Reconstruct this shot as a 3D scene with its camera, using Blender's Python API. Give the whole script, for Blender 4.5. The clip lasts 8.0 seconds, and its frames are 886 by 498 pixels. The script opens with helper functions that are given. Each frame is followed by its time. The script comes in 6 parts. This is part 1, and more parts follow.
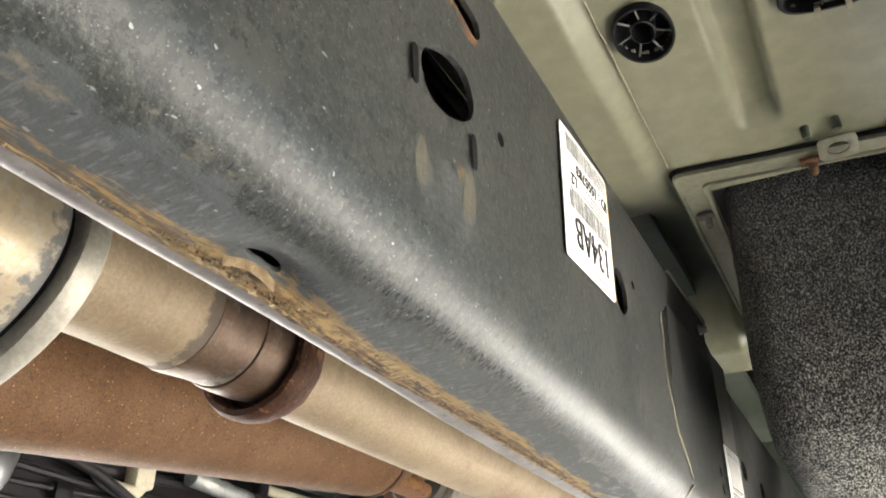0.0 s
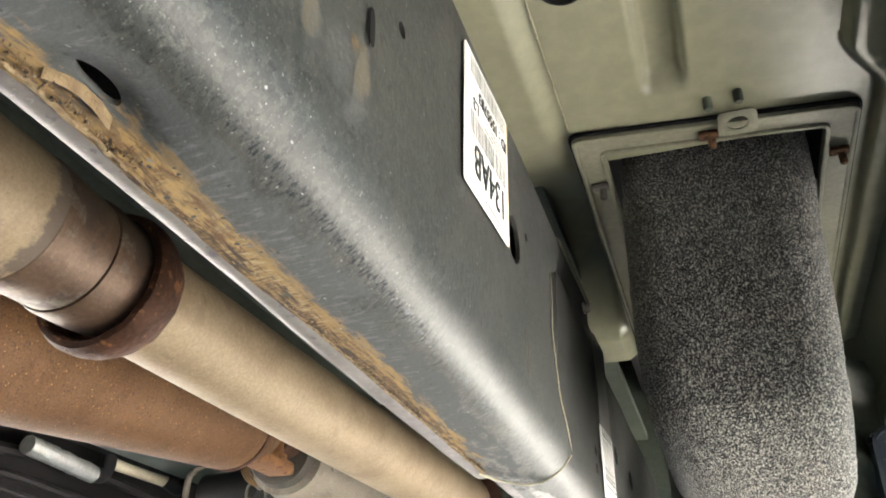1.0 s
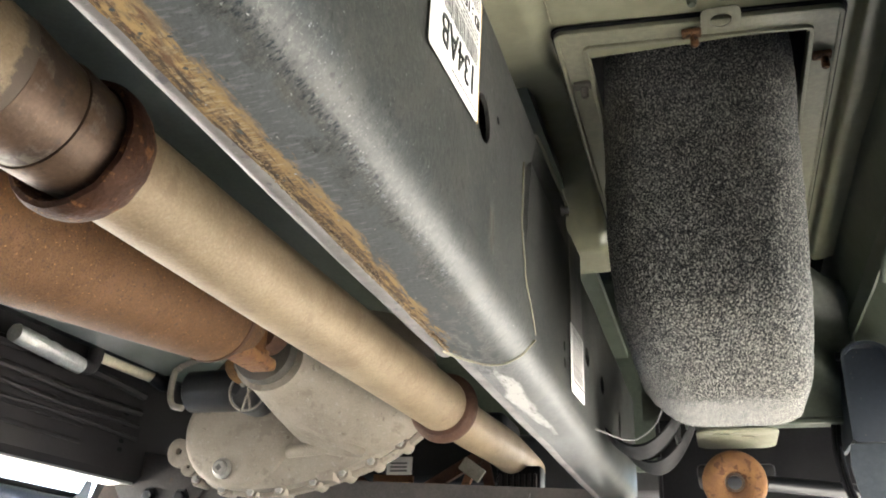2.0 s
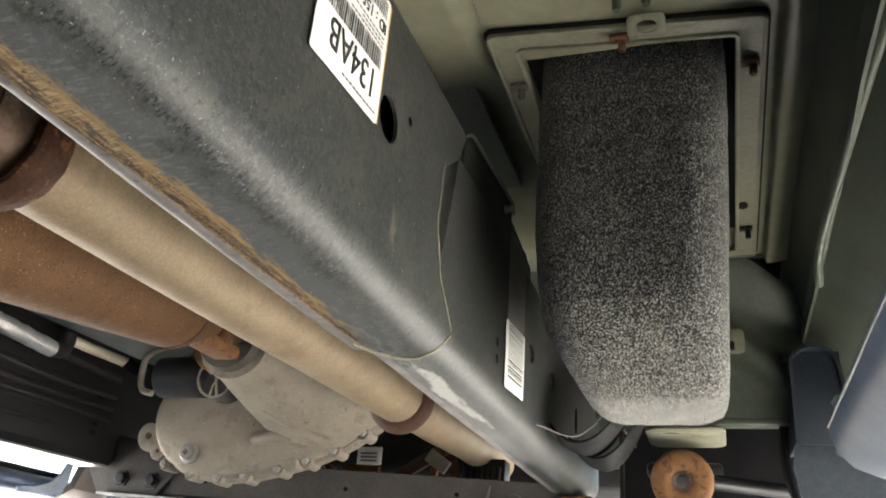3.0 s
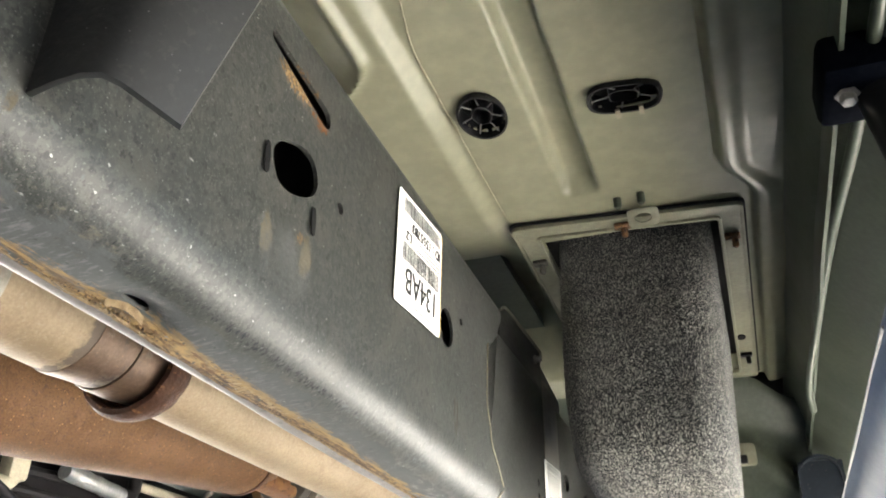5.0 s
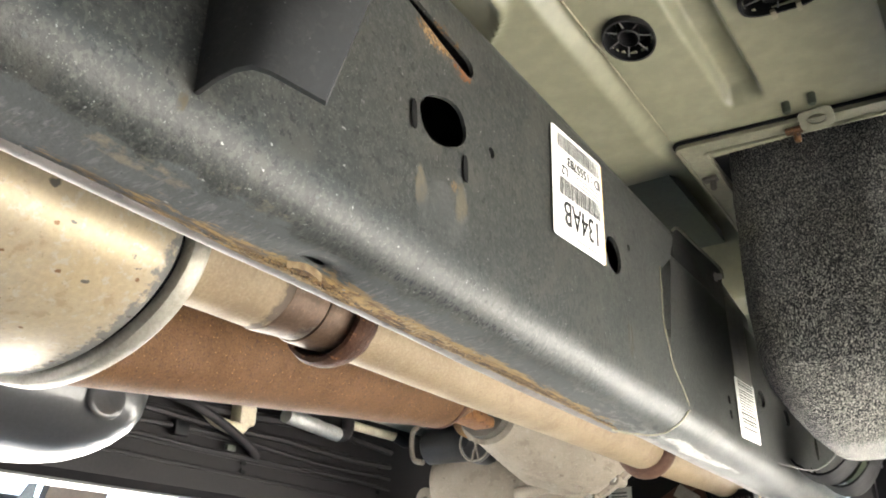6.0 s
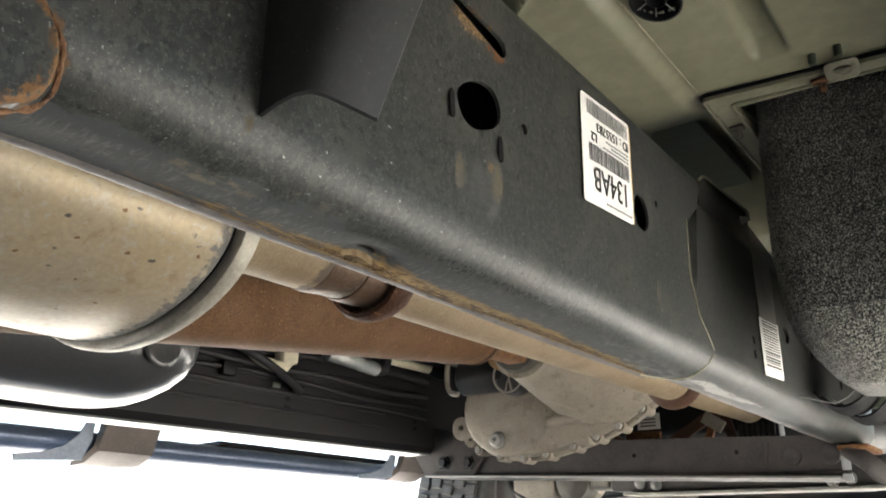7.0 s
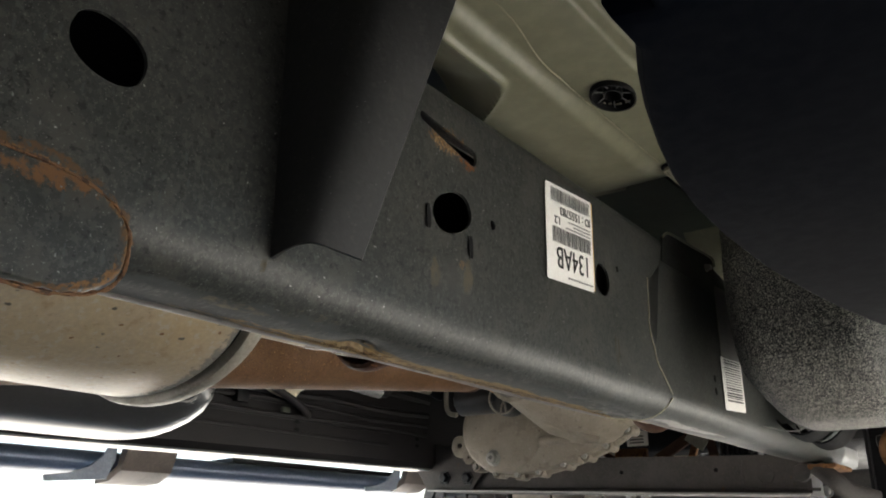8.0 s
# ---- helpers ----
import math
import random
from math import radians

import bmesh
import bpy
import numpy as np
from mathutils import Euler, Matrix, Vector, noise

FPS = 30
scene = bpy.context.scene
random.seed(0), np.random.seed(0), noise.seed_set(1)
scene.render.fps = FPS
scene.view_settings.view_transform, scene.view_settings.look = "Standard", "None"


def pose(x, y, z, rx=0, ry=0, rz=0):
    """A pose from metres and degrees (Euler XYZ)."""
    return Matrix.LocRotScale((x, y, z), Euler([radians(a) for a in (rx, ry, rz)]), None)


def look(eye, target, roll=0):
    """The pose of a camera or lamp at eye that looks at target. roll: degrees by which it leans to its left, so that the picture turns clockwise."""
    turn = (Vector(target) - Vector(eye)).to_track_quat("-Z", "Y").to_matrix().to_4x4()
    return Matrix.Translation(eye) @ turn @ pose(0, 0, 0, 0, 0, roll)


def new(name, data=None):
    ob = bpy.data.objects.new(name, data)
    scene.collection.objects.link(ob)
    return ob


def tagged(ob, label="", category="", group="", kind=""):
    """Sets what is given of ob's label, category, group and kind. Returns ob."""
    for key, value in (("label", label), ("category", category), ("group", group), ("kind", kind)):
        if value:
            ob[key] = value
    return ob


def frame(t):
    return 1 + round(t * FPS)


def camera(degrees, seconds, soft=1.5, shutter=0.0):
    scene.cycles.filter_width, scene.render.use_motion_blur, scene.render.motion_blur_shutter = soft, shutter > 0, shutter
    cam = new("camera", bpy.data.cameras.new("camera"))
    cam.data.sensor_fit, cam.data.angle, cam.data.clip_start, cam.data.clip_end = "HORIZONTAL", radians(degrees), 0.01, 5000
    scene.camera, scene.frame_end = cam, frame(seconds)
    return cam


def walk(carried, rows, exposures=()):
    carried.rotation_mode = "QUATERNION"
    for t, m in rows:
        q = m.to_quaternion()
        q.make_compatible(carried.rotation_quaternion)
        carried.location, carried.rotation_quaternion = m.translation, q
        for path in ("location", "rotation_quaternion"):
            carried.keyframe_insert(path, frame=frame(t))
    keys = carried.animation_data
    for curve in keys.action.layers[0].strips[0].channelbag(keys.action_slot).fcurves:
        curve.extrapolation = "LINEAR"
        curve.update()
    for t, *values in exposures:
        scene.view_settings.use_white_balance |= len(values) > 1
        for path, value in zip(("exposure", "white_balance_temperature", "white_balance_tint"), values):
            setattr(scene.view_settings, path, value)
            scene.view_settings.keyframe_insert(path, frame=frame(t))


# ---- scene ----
# x points outboard, y to the truck's front, z up; the near rail's outer face is x = 0
cam = camera(55.5, 8.0, soft=1.9)
PATH = [
    (0, (0.136, -0.409, 0.374), (-0.679, 1.15, 1.325), 0.3),
    (0.2, (0.128, -0.394, 0.366), (-0.65, 1.169, 1.341), 0.5),
    (0.5, (0.117, -0.373, 0.353), (-0.546, 1.235, 1.34), 0.9),
    (1, (0.109, -0.35, 0.359), (-0.451, 1.314, 1.316), 0.5),
    (1.5, (0.105, -0.343, 0.346), (-0.439, 1.338, 1.284), 0.9),
    (1.7, (0.111, -0.337, 0.327), (-0.448, 1.384, 1.179), 1.4),
    (2.8, (0.184, -0.331, 0.323), (-0.409, 1.412, 1.103), 3.9),
    (3, (0.202, -0.328, 0.325), (-0.404, 1.406, 1.117), 4.3),
    (3.5, (0.225, -0.375, 0.333), (-0.401, 1.349, 1.131), 5.0),
    (4, (0.216, -0.417, 0.324), (-0.412, 1.285, 1.166), 5.4),
    (4.2, (0.214, -0.424, 0.315), (-0.417, 1.224, 1.255), 5.4),
    (5.3, (0.231, -0.519, 0.344), (-0.402, 1.102, 1.33), -1.3),
    (5.5, (0.236, -0.522, 0.34), (-0.51, 1.051, 1.325), -0.8),
    (5.7, (0.236, -0.515, 0.331), (-0.636, 0.992, 1.315), 0.2),
    (5.8, (0.239, -0.513, 0.329), (-0.691, 0.982, 1.278), 0.6),
    (6, (0.247, -0.51, 0.332), (-0.77, 1.001, 1.159), 0.8),
    (6.2, (0.254, -0.521, 0.336), (-0.816, 0.999, 1.074), 0.9),
    (6.5, (0.257, -0.524, 0.347), (-0.841, 1.005, 1.022), 0.7),
    (7, (0.268, -0.555, 0.35), (-0.839, 0.976, 1.004), 0.2),
    (7.5, (0.297, -0.592, 0.358), (-0.81, 0.937, 1.019), -0.4),
    (8, (0.362, -0.646, 0.375), (-0.762, 0.873, 1.028), -0.0),
]
EXPOSURES = [(0.0, 4.74), (1.5, 4.78), (3.0, 4.07), (4.0, 4.24), (5.5, 5.07), (6.0, 4.87), (6.5, 4.16), (7.0, 3.82), (7.5, 3.66), (8.0, 3.06)]
walk(cam, [(t, look(eye, target, roll)) for t, eye, target, roll in PATH], EXPOSURES)

# ---- world and sun ----
world = bpy.data.worlds.new("sky")
scene.world = world
world.use_nodes = True
wn = world.node_tree
sky = wn.nodes.new("ShaderNodeTexSky")
sky.sky_type = "NISHITA"
sky.sun_disc = False
SUN_UP, SUN_ROUND = radians(60), radians(12)
sky.sun_elevation, sky.sun_rotation = SUN_UP, SUN_ROUND
wn.nodes["Background"].inputs["Strength"].default_value = 0.05
wn.links.new(sky.outputs["Color"], wn.nodes["Background"].inputs["Color"])
sun_data = bpy.data.lights.new("sun", "SUN")
sun_data.energy, sun_data.angle, sun_data.color = 5.0, radians(0.6), (1.0, 0.96, 0.91)
sun = new("sun", sun_data)
sun_dir = Vector((math.sin(SUN_ROUND) * math.cos(SUN_UP), math.cos(SUN_ROUND) * math.cos(SUN_UP), math.sin(SUN_UP)))
sun.matrix_world = look(sun_dir * 20, (0, 0, 0))


# ---- materials ----
def shade(name, base, other=None, scale=12.0, rough=(0.45, 0.65), metal=0.0, bump=0.15, grain=220.0,
          spots=None, streak=(1, 1, 1), coat=0.0, flecks=None, spec=0.5):
    """Two colours mixed by large noise, fine grain, optional sharp spots (colour, scale, share) and flecks."""
    m = bpy.data.materials.new(name)
    m.use_nodes = True
    nt = m.node_tree
    N, L = nt.nodes, nt.links
    b = N["Principled BSDF"]
    tc = N.new("ShaderNodeTexCoord")
    mp = N.new("ShaderNodeMapping")
    mp.inputs["Scale"].default_value = streak
    L.new(tc.outputs["Object"], mp.inputs["Vector"])
    other = other or tuple(c * 0.7 for c in base)

    def noise_tex(s, detail=6.0, r=0.6):
        n = N.new("ShaderNodeTexNoise")
        n.inputs["Scale"].default_value, n.inputs["Detail"].default_value, n.inputs["Roughness"].default_value = s, detail, r
        L.new(mp.outputs["Vector"], n.inputs["Vector"])
        return n

    def ramp(src, lo, hi):
        r = N.new("ShaderNodeMapRange")
        r.inputs["From Min"].default_value, r.inputs["From Max"].default_value = lo, hi
        L.new(src, r.inputs["Value"])
        return r.outputs["Result"]

    def mix(fac, a, c):
        x = N.new("ShaderNodeMix")
        x.data_type = "RGBA"
        L.new(fac, x.inputs["Factor"])
        for socket, v in (("A", a), ("B", c)):
            sock = [i for i in x.inputs if i.name == socket and i.type == "RGBA"][0]
            if isinstance(v, tuple):
                sock.default_value = (*v, 1)
            else:
                L.new(v, sock)
        return [o for o in x.outputs if o.type == "RGBA"][0]

    big = noise_tex(scale)
    fine = noise_tex(grain, 3.0)
    col = mix(ramp(big.outputs["Fac"], 0.36, 0.64), base, other)
    col = mix(ramp(fine.outputs["Fac"], 0.40, 1.3), col, tuple(min(1, c * 1.5 + 0.01) for c in base))
    for colour, s, share in (spots or []):
        sp = noise_tex(s, 8.0, 0.65)
        col = mix(ramp(sp.outputs["Fac"], 1 - share - 0.03, 1 - share + 0.03), col, colour)
    for colour, s, size in (flecks or []):
        v = N.new("ShaderNodeTexVoronoi")
        v.inputs["Scale"].default_value = s
        L.new(tc.outputs["Object"], v.inputs["Vector"])
        col = mix(ramp(v.outputs["Distance"], size, size * 0.6), col, colour)
    L.new(col, b.inputs["Base Color"])
    rr = N.new("ShaderNodeMapRange")
    rr.inputs["From Min"].default_value, rr.inputs["From Max"].default_value = 0.3, 0.7
    rr.inputs["To Min"].default_value, rr.inputs["To Max"].default_value = rough
    L.new(big.outputs["Fac"], rr.inputs["Value"])
    L.new(rr.outputs["Result"], b.inputs["Roughness"])
    b.inputs["Metallic"].default_value = metal
    b.inputs["Coat Weight"].default_value = coat
    b.inputs["Specular IOR Level"].default_value = spec
    bp = N.new("ShaderNodeBump")
    bp.inputs["Strength"].default_value, bp.inputs["Distance"].default_value = bump, 0.002
    add = N.new("ShaderNodeMath")
    add.operation = "ADD"
    L.new(fine.outputs["Fac"], add.inputs[0])
    L.new(big.outputs["Fac"], add.inputs[1])
    L.new(add.outputs["Value"], bp.inputs["Height"])
    L.new(bp.outputs["Normal"], b.inputs["Normal"])
    return m


def stain(m, colour, centre, reach, noise_scale, share, stretch=(1, 1, 1), hollow=0.0, turn=0.0):
    """Lays a ragged patch of another colour round a world place; reach: its half sizes; hollow: 0 to 1 leaves a ring."""
    N, L = m.node_tree.nodes, m.node_tree.links
    b = N["Principled BSDF"]
    old = b.inputs["Base Color"].links[0].from_socket
    geo = N.new("ShaderNodeNewGeometry")
    mp = N.new("ShaderNodeMapping")
    mp.vector_type = "TEXTURE"
    mp.inputs["Location"].default_value, mp.inputs["Scale"].default_value = centre, reach
    L.new(geo.outputs["Position"], mp.inputs["Vector"])
    ln = N.new("ShaderNodeVectorMath")
    ln.operation = "LENGTH"
    L.new(mp.outputs["Vector"], ln.inputs[0])
    ms = N.new("ShaderNodeMapping")
    ms.inputs["Scale"].default_value, ms.inputs["Rotation"].default_value = stretch, (0, 0, radians(turn))
    L.new(geo.outputs["Position"], ms.inputs["Vector"])
    n = N.new("ShaderNodeTexNoise")
    n.inputs["Scale"].default_value, n.inputs["Detail"].default_value, n.inputs["Roughness"].default_value = noise_scale, 8.0, 0.65
    L.new(ms.outputs["Vector"], n.inputs["Vector"])
    fall = N.new("ShaderNodeMapRange")
    fall.inputs["From Min"].default_value, fall.inputs["From Max"].default_value = 0.35, 1.0
    fall.inputs["To Min"].default_value, fall.inputs["To Max"].default_value = 0.0, 0.5
    far_in = ln.outputs["Value"]
    if hollow:
        for op, v in (("SUBTRACT", hollow), ("ABSOLUTE", 0.0), ("DIVIDE", 1 - hollow)):
            k = N.new("ShaderNodeMath")
            k.operation = op
            k.inputs[1].default_value = v
            L.new(far_in, k.inputs[0])
            far_in = k.outputs["Value"]
    L.new(far_in, fall.inputs["Value"])
    d = N.new("ShaderNodeMath")
    d.operation = "SUBTRACT"
    L.new(n.outputs["Fac"], d.inputs[0])
    L.new(fall.outputs["Result"], d.inputs[1])
    r = N.new("ShaderNodeMapRange")
    r.inputs["From Min"].default_value, r.inputs["From Max"].default_value = 1 - share - 0.06, 1 - share + 0.06
    L.new(d.outputs["Value"], r.inputs["Value"])
    x = N.new("ShaderNodeMix")
    x.data_type = "RGBA"
    L.new(r.outputs["Result"], x.inputs["Factor"])
    ia, ib = [i for i in x.inputs if i.type == "RGBA"]
    L.new(old, ia)
    ib.default_value = (*colour, 1)
    L.new([o for o in x.outputs if o.type == "RGBA"][0], b.inputs["Base Color"])
    rough = b.inputs["Roughness"].links[0].from_socket
    mr = N.new("ShaderNodeMix")
    L.new(r.outputs["Result"], mr.inputs["Factor"])
    fa, fb = [i for i in mr.inputs if i.type == "VALUE"][1:3]
    L.new(rough, fa)
    fb.default_value = 0.85
    L.new([o for o in mr.outputs if o.type == "VALUE"][0], b.inputs["Roughness"])


def dashes(m, colour, scale, stretch, turn, size, share, rough=0.6, ragged=0.5):
    """Scatters small ragged marks; stretch below 1 lengthens them along that axis, share is how many cells bear one."""
    N, L = m.node_tree.nodes, m.node_tree.links
    b = N["Principled BSDF"]
    old = b.inputs["Base Color"].links[0].from_socket
    tc = N.new("ShaderNodeTexCoord")
    n = N.new("ShaderNodeTexNoise")
    n.inputs["Scale"].default_value, n.inputs["Detail"].default_value = scale * 1.7, 3.0
    L.new(tc.outputs["Object"], n.inputs["Vector"])
    off = N.new("ShaderNodeVectorMath")
    off.operation = "MULTIPLY_ADD"
    off.inputs[1].default_value = (ragged / scale,) * 3
    L.new(n.outputs["Color"], off.inputs[0])
    L.new(tc.outputs["Object"], off.inputs[2])
    mp = N.new("ShaderNodeMapping")
    mp.inputs["Rotation"].default_value, mp.inputs["Scale"].default_value = [radians(a) for a in turn], stretch
    L.new(off.outputs["Vector"], mp.inputs["Vector"])
    v = N.new("ShaderNodeTexVoronoi")
    v.inputs["Scale"].default_value = scale
    L.new(mp.outputs["Vector"], v.inputs["Vector"])
    near_c = N.new("ShaderNodeMapRange")
    near_c.inputs["From Min"].default_value, near_c.inputs["From Max"].default_value = size, size * 0.7
    L.new(v.outputs["Distance"], near_c.inputs["Value"])
    sep = N.new("ShaderNodeSeparateColor")
    L.new(v.outputs["Color"], sep.inputs["Color"])
    pick = N.new("ShaderNodeMath")
    pick.operation = "LESS_THAN"
    pick.inputs[1].default_value = share
    L.new(sep.outputs[0], pick.inputs[0])
    mask = N.new("ShaderNodeMath")
    mask.operation = "MULTIPLY"
    L.new(near_c.outputs["Result"], mask.inputs[0])
    L.new(pick.outputs["Value"], mask.inputs[1])
    x = N.new("ShaderNodeMix")
    x.data_type = "RGBA"
    L.new(mask.outputs["Value"], x.inputs["Factor"])
    ia, ib = [i for i in x.inputs if i.type == "RGBA"]
    L.new(old, ia)
    ib.default_value = (*colour, 1)
    L.new([o for o in x.outputs if o.type == "RGBA"][0], b.inputs["Base Color"])


def flake_material():
    """Rust flakes that differ from piece to piece."""
    m = bpy.data.materials.new("rust_flake")
    m.use_nodes = True
    N, L = m.node_tree.nodes, m.node_tree.links
    b = N["Principled BSDF"]
    geo = N.new("ShaderNodeNewGeometry")
    cr = N.new("ShaderNodeValToRGB")
    cr.color_ramp.elements[0].color, cr.color_ramp.elements[1].color = (0.045, 0.028, 0.018, 1), (0.22, 0.155, 0.085, 1)
    e = cr.color_ramp.elements.new(0.5)
    e.color = (0.12, 0.075, 0.036, 1)
    L.new(geo.outputs["Random Per Island"], cr.inputs["Fac"])
    L.new(cr.outputs["Color"], b.inputs["Base Color"])
    b.inputs["Roughness"].default_value = 0.85
    return m


